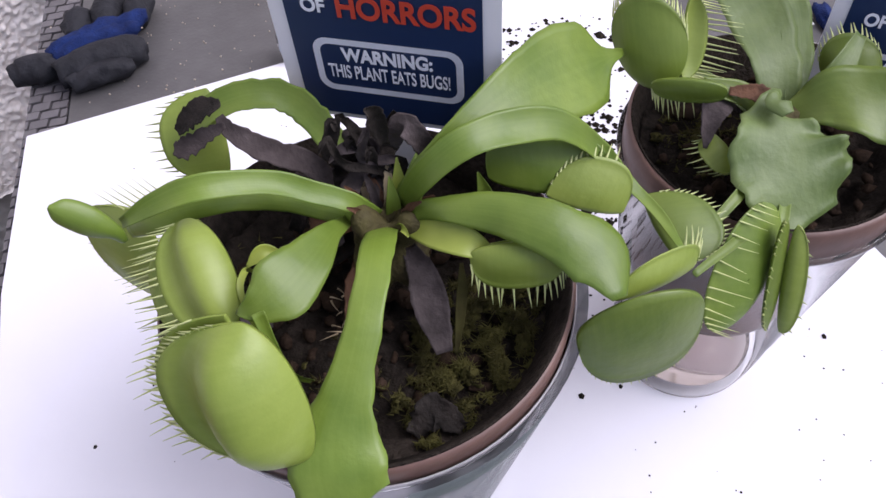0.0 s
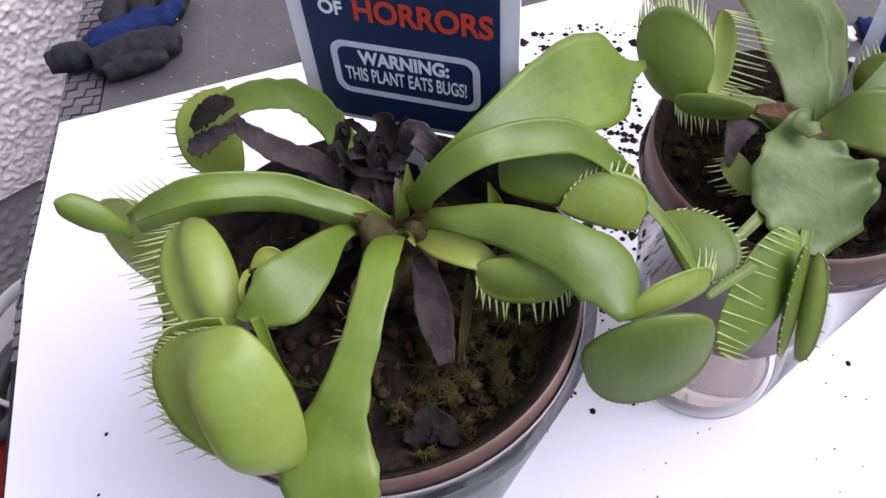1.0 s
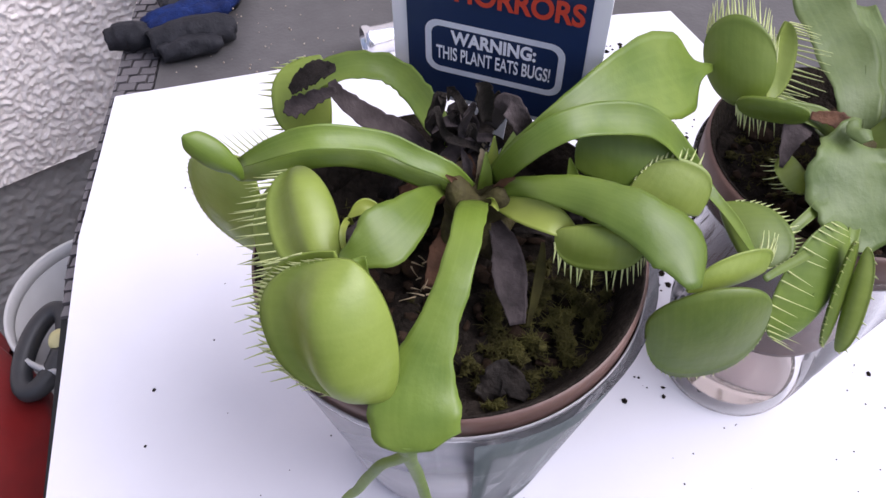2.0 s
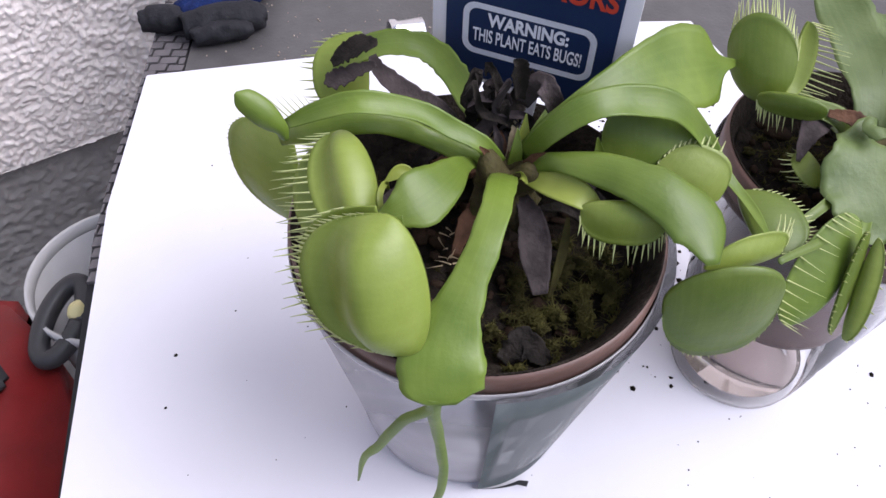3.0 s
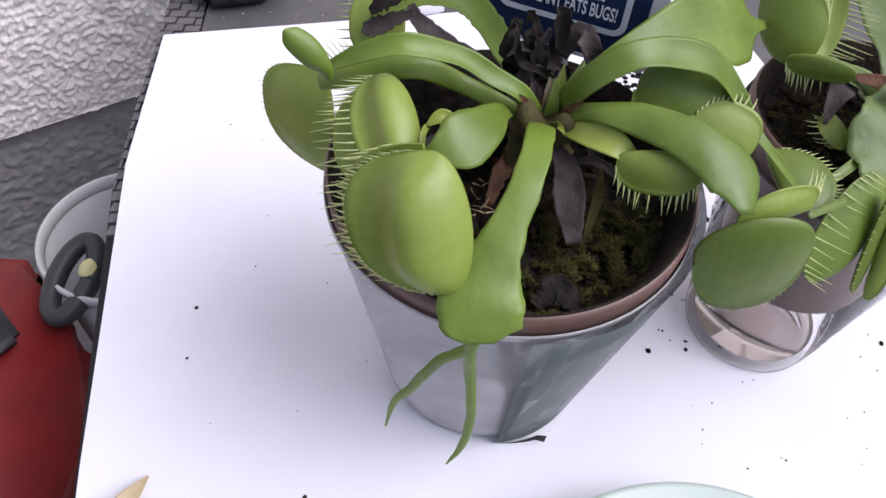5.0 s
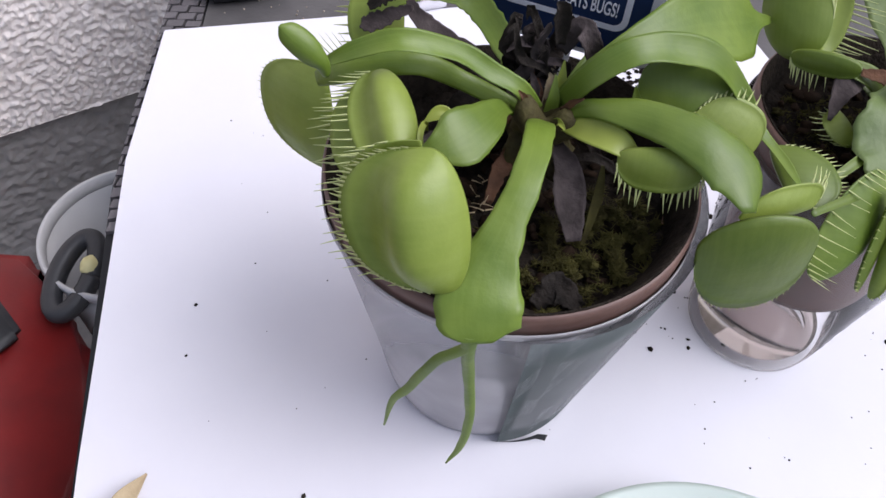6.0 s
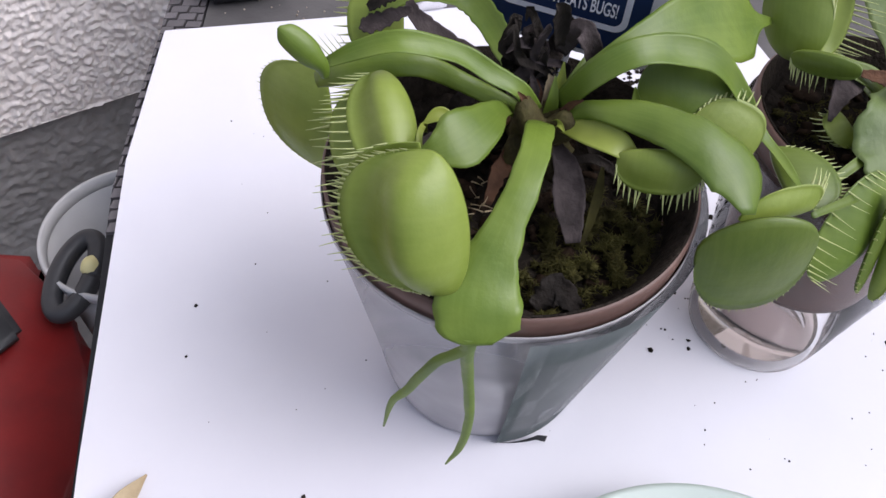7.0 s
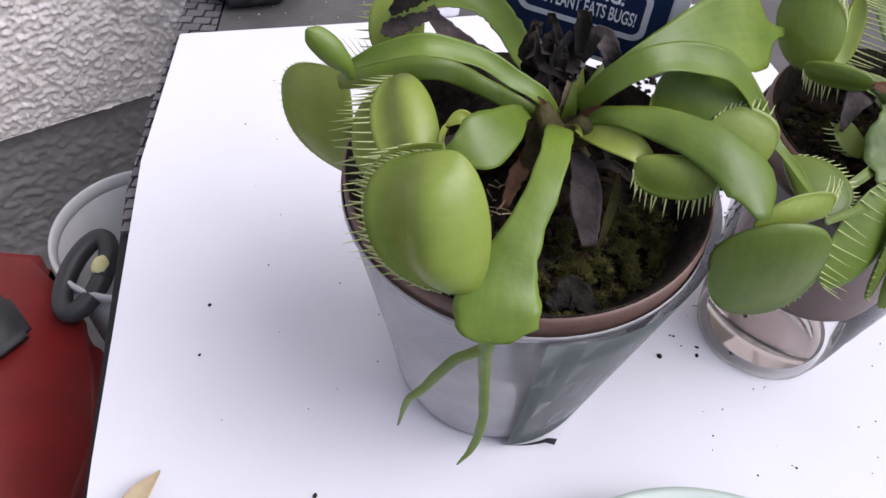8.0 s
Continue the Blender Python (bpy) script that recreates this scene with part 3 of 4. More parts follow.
# ---- first flytrap ----
UP = (0, -0.5, 0.85)
CAM = (0, -0.75, 0.65)
fly = tagged(empty("venus_flytrap", 0.006, 0.008, 0.078), "green flytrap plant with broad leaf stalks and closed traps", "plant", group="flytraps")
# broad front stalk with a flared end, and the forked withered tip below it
strap("leaf", [(6, 6, 96), (4.6, -4, 103.5), (3.0, -13, 105.5), (0.4, -23, 104.2), (-3.2, -31.5, 99), (-5.6, -36.5, 95.6), (-7.0, -41.2, 92.8), (-7.4, -45.2, 90.4), (-7.1, -48.2, 87.3), (-6.7, -49.6, 85.0)], [5.5, 6.6, 6.6, 6.8, 8.6, 12.5, 17.0, 17.8, 15.5, 5.0], [(0, -0.5, 0.85), (-0.05, -0.7, 0.7)], LEAF, fly, cup=-0.05, ragged=0.12, wave=0.4, n=34, seed=1)
strap("withered_tip", [(-9, -49.3, 86), (-9.6, -48.8, 81), (-15.2, -47.5, 73), (-21.2, -46.5, 58), (-24.8, -46, 50.5), (-27, -46, 37)], [3.4, 2.6, 2.6, 2.4, 1.8, 0.5], CAM, LEAF, fly, cup=-0.2, ragged=0.2, seed=2, label="thin withered green fork")
strap("withered_tip", [(-8.6, -49.3, 85), (-8.6, -48.5, 78), (-7.5, -46.2, 64.7), (-5.8, -45.2, 43), (-6.8, -45.2, 26), (-10.3, -46, 15.5)], [3.2, 3.0, 2.7, 2.4, 2.2, 0.5], CAM, LEAF, fly, cup=-0.2, ragged=0.2, seed=3, label="thin withered green fork")
# big closed trap in front
lobe((-19.2, -27.8, 117.1), (-14.5, -42.1, 90.5), (-35.7, -31.4, 100.3), 9.0, CAM, TRAP, fly, puff=True, radius=0.36, hairs=40, hair_len=3.2, hair_lean=-0.2, square=0.86, bow=0.34, span=(0.03, 0.95))
lobe((-21.0, -26.0, 117.1), (-17.8, -40.9, 90.0), (-36.9, -29.7, 99.9), -2.0, CAM, TRAP, fly, hairs=18, hair_len=4.6, hair_lean=0.5, square=0.86, bow=0.02, span=(0.1, 0.9))
strap("trap_neck", [(-17.6, -21, 109), (-15.8, -25.5, 102), (-14.6, -26, 94), (-12.5, -23, 85)], [2.6, 1.9, 1.7, 1.2], CAM, LEAF, fly, seed=6)
# upright trap behind it
lobe((-31.2, 0.5, 112.0), (-25.0, -20, 102.0), (-36.8, -10.5, 105.0), 4.0, CAM, TRAP, fly, puff=True, hairs=20, hair_len=6.5, hair_lean=0.12, square=0.92, bow=0.62, radius=0.32)
lobe((-29.5, 0.8, 111.0), (-25.5, -18, 95), (-42, -7, 97), -2.0, CAM, TRAP, fly, hairs=20, hair_len=4.5, hair_lean=0.3, square=0.85, radius=0.38)
strap("trap_neck", [(-20.5, -6, 101), (-20.8, -9, 106), (-21.5, -14, 106.5), (-20, -19, 101)], [0.8, 1.3, 1.3, 0.8], CAM, YELLOW, fly, seed=8)
strap("young_leaf", [(-21, -7, 104.5), (-17.5, -5.5, 106), (-13.4, -5.5, 104)], [0.6, 3.4, 0.4], UP, YELLOW, fly, cup=0.2, seed=9, label="small yellow young leaf")
# left straps and the round trap at their end
strap("leaf", [(4.5, 5, 99), (-0.5, 4.5, 106), (-6.9, 5, 109.6), (-14.7, 4.5, 114.7), (-25.9, 1, 119.4), (-34.7, 1, 116.9), (-43.2, 1.5, 111.8)], [4.0, 4.2, 4.6, 4.8, 5.0, 4.4, 2.0], (0.1, -0.55, 0.8), LEAF, fly, cup=0.12, ragged=0.06, wave=0.25, n=30, seed=10)
strap("leaf", [(3, 7, 96), (-4.8, 7, 100.6), (-12.8, 9, 103.2), (-22.5, 6.5, 109.3), (-33.1, 6, 108.8), (-41, 6, 106.3), (-47, 9, 101)], [3.6, 4.2, 4.6, 5.2, 5.8, 6.2, 3.5], (0, -0.7, 0.7), LEAF, fly, cup=-0.12, ragged=0.06, wave=0.25, n=30, seed=11)
lobe((-47.5, 17, 97.5), (-47, 11.5, 68), (-65, 24.5, 82), 3.4, CAM, TRAP, fly, hairs=26, hair_len=1.0, square=0.82, radius=0.2, bow=0.2)
strap("trap_lobe", [(-42.0, -3.4, 112.0), (-42.6, -4.2, 115.6), (-44.6, -4.5, 118.8), (-46.9, -4.2, 121.3), (-49.1, -3.9, 123.2), (-50.4, -3.6, 124.3)], [1.6, 3.6, 5.4, 5.6, 4.4, 0.8], CAM, LEAF, fly, cup=-0.25, thick=1.6, seed=12)
bm = bmesh.new()
for q in range(7):
    spike(bm, rel(fly, (-41.5 + 1.3 * q - 4, 9.5 + 0.6 * q, 107 - 0.3 * q)), Vector((-1.0, 0.5, 0.5 + 0.06 * q)), Vector((0, 0, 0.4)), 0.0062, 0.00024)
part("cilia", bm, CILIA, fly, "fine pale yellow-green bristles")["kind"] = "stuff"
# small leaf in the middle
strap("leaf", [(-1.5, 5, 100), (-4.6, -3, 106.2), (-8.6, -11.5, 109.6), (-13.2, -17.2, 110.2), (-17.6, -19.6, 109.2), (-21.9, -19.6, 107.8)], [2.4, 4.8, 9.6, 12.0, 7.0, 0.4], (0.2, -0.5, 0.8), LEAF, fly, cup=0.03, ragged=0.06, wave=0.3, seed=13)
# back strap with the eaten trap
strap("leaf", [(2, 20, 96), (-1.3, 23, 100), (-6.3, 31, 103), (-12, 37, 106), (-21, 38, 108), (-31, 36, 106), (-38, 33, 99)], [4.6, 6, 6.6, 7, 7, 6, 3], (-0.2, -0.5, 0.8), LEAF, fly, cup=0.12, ragged=0.28, n=34, seed=14)
lobe((-31, 42, 108), (-30, 31, 91), (-43, 35, 99), 2, CAM, TRAP, fly, hairs=16, hair_len=3.5, hair_lean=-0.2)
# back right broad leaf
strap("leaf", [(8.9, 9, 97), (16, 8.5, 108.5), (26, 13, 114), (36, 20, 114), (47, 29, 110.2), (56, 36.3, 106), (61.5, 41, 103), (67, 45, 100.5)], [5, 6, 8.5, 14, 20.5, 19, 5.5, 1.6], (0.1, -0.6, 0.75), LEAF, fly, cup=0.06, ragged=0.05, wave=0.3, n=34, seed=16)
strap("leaf", [(9.5, 8, 98), (14.5, 5, 110), (23.7, 6.5, 116.6), (34.5, 11, 114.5), (44.7, 14, 110), (53.5, 14.5, 100.5), (60, 11.5, 92.5), (65, 2, 90.5), (66.5, -8, 91.5)], [4.6, 5.6, 6.4, 7.4, 6.6, 4.6, 3.4, 2.6, 2.2], [(0, -0.5, 0.85), (0.3, -0.6, 0.7)], LEAF, fly, cup=0.08, ragged=0.05, wave=0.3, n=36, seed=17)
lobe((29, 14, 97.5), (57, 10, 94), (41.6, 19, 106), 1.6, (0, -0.6, 0.8), LEAF, fly, hairs=0, square=0.8, bow=0.25)
lobe((41, 9, 95), (58, 6, 89), (55, 13, 99.5), 1.4, (0.3, -0.4, 0.9), TRAP, fly, hairs=12, hair_len=3.5, hair_lean=-0.4, span=(0.45, 0.95))
strap("young_leaf", [(28, 9, 92), (27.3, 7, 100), (26, 8, 106)], [4, 3.4, 0.4], CAM, LEAF_DEEP, fly, seed=18)
# right broad leaf over the open trap
strap("leaf", [(9, 6, 97), (13.5, 2.5, 103), (18.3, -0.4, 106), (26.6, -3.6, 107.2), (33.6, -7.2, 107.6), (40.3, -11.2, 106.4), (46.4, -15, 102.6), (48.8, -22, 99)], [3, 4, 5.4, 8.2, 10.2, 11.8, 14, 4], [(0.0, -0.5, 0.85), (0.45, -0.55, 0.7)], LEAF, fly, cup=-0.12, ragged=0.05, wave=0.35, n=34, seed=19)
strap("leaf", [(9, 4, 97), (15, -2, 101), (21.5, -6, 101.5), (27, -8, 98)], [2, 6, 6, 2], (0, -0.6, 0.8), YELLOW, fly, cup=0.1, seed=20)
lobe((21.8, -8.0, 99.6), (40.5, -11, 101.5), (31, -13.5, 94.2), 2.6, CAM, TRAP, fly, hairs=18, hair_len=4.4, hair_lean=0.1, square=0.78, bow=0.35)
lobe((22.5, -6.5, 98.5), (41, -9, 100.3), (32, -9, 92), -2, CAM, TRAP, fly, hairs=14, hair_len=4, hair_lean=0.3, square=0.8)
# young shoots at the crown
for i, (p0, p1, w) in enumerate((((8, 9, 90), (10, 14, 107), 3), ((6, 8, 90), (3, 17, 103), 2.4), ((4, 9, 90), (1, 20, 101), 2.6), ((9, 8, 92), (17, 22, 105), 4), ((7, 7, 90), (8, 10, 106), 2.6))):
    mid_p = [(a + b) / 2 + o for a, b, o in zip(p0, p1, (0.5, -1, 1.5))]
    strap("young_leaf", [p0, mid_p, p1], [w, w * 1.2, 0.4], CAM, (YELLOW, DEAD_BROWN, STRAW, LEAF, LEAF_DEEP)[i], fly, seed=30 + i)
bm = bmesh.new()
lump(bm, Vector((0.0062, 0.0060, 0.0905)) - fly.location, (0.0072, 0.0072, 0.0085), 3, 1.2, 4)
part("crown", bm, CROWN, fly, "knotted olive crown of the rosette")
# dead leaves
strap("dead_leaf", [(10, 2, 92), (12, -5, 92), (13, -11, 88), (14.5, -19, 82)], [3, 6, 7.5, 3.5], UP, DEAD, fly, cup=0.14, ragged=0.15, seed=40, label="withered grey-brown leaf")
strap("dead_leaf", [(-3, 21, 92), (-11, 26, 97), (-19, 26.5, 102), (-25, 29, 106), (-27, 31, 109)], [4, 5.5, 5.5, 4, 2], UP, DEAD, fly, cup=0.12, ragged=0.3, seed=41, label="withered grey leaf")
strap("dead_leaf", [(-25.5, 30, 113.5), (-30, 30.5, 112), (-34, 31, 109), (-37, 31, 106)], [2, 5.5, 4.5, 2], UP, DEAD_BLACK, fly, cup=0.12, ragged=0.5, seed=42, label="shrivelled black trap remains")
strap("dead_leaf", [(-26, 29, 108), (-31, 29, 105.5), (-36, 29, 103), (-39, 30, 102)], [1.5, 4, 5, 2.5], UP, DEAD, fly, cup=0.14, ragged=0.5, seed=48, label="shrivelled dark trap remains")
strap("dead_leaf", [(9, 16, 108), (12, 14, 116), (15, 12.5, 113), (18, 14, 104)], [3, 5, 4.5, 4], CAM, DEAD, fly, cup=0.14, ragged=0.2, seed=43, label="curled withered grey leaf")
rngd = random.Random(21)
# extra leaf remains, added to deepen the shade in the pot's back half
for q in range(18):
    a, d = rngd.uniform(0.0, 3.3), rngd.uniform(12, 33)
    base = Vector((d * math.cos(a), d * math.sin(a), rngd.uniform(75, 80)))
    way = Vector((rngd.gauss(0, 7), rngd.gauss(0, 7), rngd.uniform(2, 11)))
    w = rngd.uniform(2, 5)
    strap("dead_leaf", [base, base + way * 0.5 + Vector((0, 0, 3)), base + way], [w * 0.6, w, w * 0.4], UP, (DEAD_BLACK, DEAD, DEAD_BLACK, DEAD_BROWN)[q % 4], fly, cup=0.2, ragged=0.4, wave=0.5, seed=200 + q, n=12, across=6, label="dark withered leaf remains, added to darken the pot's back")
for q in range(11):
    base = Vector((rngd.uniform(-2, 9), rngd.uniform(15, 23), 92))
    tip = Vector((rngd.uniform(-4, 13), rngd.uniform(10, 20), rngd.uniform(103, 121)))
    bend = Vector((rngd.gauss(0, 3), rngd.gauss(0, 3), rngd.uniform(0, 3)))
    w = rngd.uniform(1.6, 5.0)
    strap("dead_leaf", [base, base.lerp(tip, 0.35) + bend, base.lerp(tip, 0.7) - bend * 0.6, tip, tip + Vector((rngd.gauss(0, 2), -1, -2.5))], [w * 0.7, w, w * 1.2, w * 0.8, 0.4], CAM,
          DEAD_BLACK if q % 3 else DEAD, fly, cup=0.25, ragged=0.5, wave=0.8, seed=100 + q, label="crumpled blackened dead leaf")
strap("dead_leaf", [(8, 13, 112), (7, 12, 121), (5.5, 11, 124)], [2, 4, 1], CAM, DEAD_BLACK, fly, cup=0.3, ragged=0.4, seed=120, label="crumpled blackened dead leaf")
for q in range(9):
    a = rngd.uniform(0, 6.283)
    base = Vector((6 + 3 * math.cos(a), 7 + 3 * math.sin(a), 95))
    tip = base + Vector((rngd.uniform(4, 9) * math.cos(a), rngd.uniform(4, 9) * math.sin(a), rngd.uniform(3, 13)))
    strap("dead_stalk", [base, base.lerp(tip, 0.5) + Vector((0, 0, 2)), tip], [2.2, 1.8, 0.5], CAM, (DEAD_BROWN, STRAW, DEAD, YELLOW)[q % 4], fly, cup=0.2, ragged=0.3, seed=130 + q, label="withered old leaf stalk")
strap("dead_leaf", [(-12, 16, 86), (-4, 14, 90), (2, 12, 93)], [4, 7, 3], UP, DEAD_BROWN, fly, cup=0.12, ragged=0.3, seed=46, label="brown dead leaf base")
strap("dead_leaf", [(-5, -7, 80), (-3, -2, 85), (0, 2, 88), (3, 6, 90)], [2, 4, 4.5, 2], UP, DEAD_BROWN, fly, cup=0.12, ragged=0.3, seed=47, label="brown dead leaf base")
strap("dead_leaf", [(-24, 3, 85), (-14, 6, 89), (-4, 8, 91)], [4, 7, 3], UP, DEAD, fly, cup=0.1, ragged=0.3, seed=49, label="withered grey-brown leaf")
strap("dead_leaf", [(20.5, -4, 92), (19.8, -9, 89), (18.6, -13.5, 85), (17, -18, 79)], [0.8, 2.2, 2.0, 0.7], UP, MOSS, fly, cup=0.1, seed=50, label="thin yellowing leaf stalk")

strap("dead_leaf", [(6.0, -33.4, 76), (10.6, -30.3, 79), (16.2, -33.7, 76.5)], [3, 7, 3], UP, DEAD_BLACK, fly, cup=0.1, ragged=0.5, wave=0.8, seed=51, label="collapsed black trap on the soil")
bm = bmesh.new()
rngr = random.Random(5)
for q in range(12):
    spike(bm, rel(fly, (-7.2 + rngr.uniform(-3, 3), -3.4 + rngr.uniform(-7, 7), 77 + rngr.uniform(0, 3))), Vector((rngr.uniform(-1, 1), rngr.uniform(-1, 0.3), rngr.uniform(0.1, 0.8))), Vector((rngr.uniform(-1, 1), 0, -0.5)), 0.0035, 0.00028)
part("root", bm, STRAW, fly, "short pale withered rootlets")["kind"] = "stuff"

# ---- second flytrap ----
fly2 = tagged(empty("venus_flytrap", X2, Y2, 0.078), "pale green flytrap with open traps and crinkled leaves", "plant", group="flytraps")
lobe((41.3, -22.5, 84.8), (67.5, -20.5, 88.8), (57, -23.8, 67.5), 3.2, CAM, LEAF_DEEP, fly2, hairs=26, hair_len=0.9, square=0.86, bow=0.55, radius=0.2)
lobe((49, -18.6, 93), (67, -13, 92.5), (61, -12.5, 99), 1.5, CAM, TRAP, fly2, hairs=8, hair_len=4.5, hair_lean=-0.3, span=(0.02, 0.4))
lobe((75.7, -17.0, 70.8), (88.3, 2.0, 90.7), (74.0, -9.0, 84.0), 2.0, CAM, LEAF, fly2, hairs=15, hair_len=8.5, hair_lean=1.6, square=0.95, bow=1.0, inward=True, radius=0.26)
lobe((89.2, -15.0, 64.7), (91.5, -3.0, 89.8), (87.2, -10.0, 80.0), 0.8, CAM, LEAF_DEEP, fly2, hairs=16, hair_len=3.0, hair_lean=0.3, square=0.9, bow=0.5, span=(0.1, 0.98))
lobe((93.0, -15.0, 62.5), (93.5, -4.0, 88.8), (96.3, -12.0, 75.4), 2.0, CAM, TRAP, fly2, hairs=8, hair_len=1.2, hair_lean=0.5, square=0.9, bow=0.35)
lobe((64.5, 10.5, 88.5), (68.5, -7.5, 85.5), (78, 1.5, 88.5), 1.6, CAM, LEAF_DEEP, fly2, hairs=22, hair_len=1.7, square=0.86, radius=0.3, bow=0.2)
lobe((65.0, 49.0, 101.8), (81.0, 42.0, 104.0), (71.3, 50.0, 112.7), 3.0, CAM, LEAF_DEEP, fly2, hairs=30, hair_len=6.2, hair_lean=-0.3, square=1.0, bow=1.1, span=(0.0, 0.85), radius=0.3)
lobe((80.7, 39.0, 95.1), (82.4, 48.0, 111.9), (87.2, 44.0, 101.6), -1.5, CAM, TRAP, fly2, hairs=20, hair_len=7.5, hair_lean=0.9, square=0.9, radius=0.3)
lobe((72.1, 37.0, 95.8), (87.7, 30.0, 97.9), (81.0, 33.0, 93.2), 1.5, CAM, LEAF_DEEP, fly2, hairs=14, hair_len=4.5, hair_lean=0.3, bow=0.9, span=(0.5, 0.98), radius=0.26)
lobe((86, 29, 86), (90, 18, 83.5), (82.5, 21.5, 84), 1.8, CAM, TRAP, fly2, hairs=12, hair_len=5, hair_lean=0.4, radius=0.28)
strap("leaf", [(103, 29, 88), (99.5, 24.5, 94), (97.5, 17, 92.5), (99, 9, 87.5), (103, 2.5, 81)], [4, 13, 25, 27, 13], UP, LEAF_PALE, fly2, cup=0.05, wave=1.8, ragged=0.16, n=30, across=14, seed=60)
strap("leaf", [(103, 30, 88), (103.5, 40, 96), (103, 54, 100), (101, 68, 103), (99, 84, 105)], [7, 13, 16, 15, 9], CAM, LEAF_PALE, fly2, cup=0.06, ragged=0.12, wave=0.8, seed=61)
strap("leaf", [(106, 30, 88), (110, 42, 95), (113, 56, 99), (114, 70, 101)], [4, 8, 9, 5], CAM, LEAF_PALE, fly2, cup=0.1, wave=0.5, seed=62)
strap("leaf", [(104, 28, 90), (113, 25, 96), (124, 19, 95), (134, 10, 90)], [5, 15, 17, 9], UP, LEAF_DEEP, fly2, cup=0.1, wave=0.9, seed=63)
lobe((118.8, 44.0, 88.6), (132.4, 40.0, 90.8), (123.9, 46.0, 96.8), 3, CAM, LEAF_DEEP, fly2, hairs=16, hair_len=3, hair_lean=-0.3, square=0.95, bow=0.9)
strap("leaf", [(106, 29, 88), (116, 33, 97), (123, 40, 101)], [4, 6, 3], CAM, LEAF_PALE, fly2, cup=0.1, seed=64)
strap("leaf", [(100, 31, 86), (94, 33, 93), (84, 35, 96)], [3, 6, 4], UP, LEAF_DEEP, fly2, cup=0.1, seed=65)
strap("dead_leaf", [(96, 35, 86), (91, 33, 92), (86, 30, 92.5), (83, 24, 86)], [2, 5.5, 6.5, 1], UP, DEAD, fly2, ragged=0.3, seed=66, label="withered grey trap")
strap("dead_leaf", [(102, 30, 89), (97, 31, 94.5), (90, 33, 95)], [3, 4.5, 2], UP, DEAD_BROWN, fly2, ragged=0.3, seed=67, label="withered brown leaf stalk")
for q, p in enumerate(((103, 26, 84, 68, -6, 86, 88, 10, 92), (103, 26, 84, 82, -10, 80, 94, 2, 88), (102, 27, 84, 73, 42, 97, 88, 40, 97), (103, 26, 84, 67, -14, 91, 88, 2, 90))):
    strap("leaf", [p[0:3], (p[6], p[7], p[8] - 4), p[3:6]], [2, 2.8, 1.6], UP, LEAF_DEEP, fly2, cup=0.15, seed=70 + q)
strap("young_leaf", [(99, 25, 96), (97.5, 24, 98.5), (98.5, 20.5, 98)], [3, 6, 3], UP, LEAF_PALE, fly2, cup=-0.2, seed=75)
bm = bmesh.new()
lump(bm, Vector((0.103, 0.027, 0.084)) - fly2.location, (0.008, 0.008, 0.008), 8, 0.5, 3)
part("crown", bm, CROWN, fly2, "knotted olive crown of the rosette")


# ---- printed plant tags ----
def outline_rect(x0, x1, z0, z1, r, n=6):
    pts = []
    for cx, cz, a0 in ((x1 - r, z1 - r, 0), (x0 + r, z1 - r, 90), (x0 + r, z0 + r, 180), (x1 - r, z0 + r, 270)):
        pts += [(cx + r * math.cos(radians(a0 + 90 * k / n)), cz + r * math.sin(radians(a0 + 90 * k / n))) for k in range(n + 1)]
    return pts


def upright_plate(bm, pts, y0, y1):
    fr = [bm.verts.new((x, y0, z)) for x, z in pts]
    bk = [bm.verts.new((x, y1, z)) for x, z in pts]
    k = len(pts)
    bm.faces.new(fr)
    bm.faces.new(bk[::-1])
    for i in range(k):
        bm.faces.new((fr[i], fr[(i + 1) % k], bk[(i + 1) % k], bk[i]))
    return bm


def lettering(word, x, z, size, material, parent, width=None, weight=0.03):
    cu = bpy.data.curves.new("lettering", "FONT")
    cu.body, cu.size, cu.align_x, cu.align_y = word, size, "CENTER", "CENTER"
    cu.extrude, cu.offset = 0.00006, size * weight
    tmp = bpy.data.objects.new("lettering", cu)
    me = bpy.data.meshes.new_from_object(tmp)
    bpy.data.objects.remove(tmp)
    xs = [v.co.x for v in me.vertices]
    k = width / (max(xs) - min(xs)) if width else 1
    for v in me.vertices:
        v.co = (v.co.x * k + x, -0.00055 - v.co.z, v.co.y + z)
    me.materials.append(material)
    ob = new("lettering", me)
    ob.parent = parent
    return ob


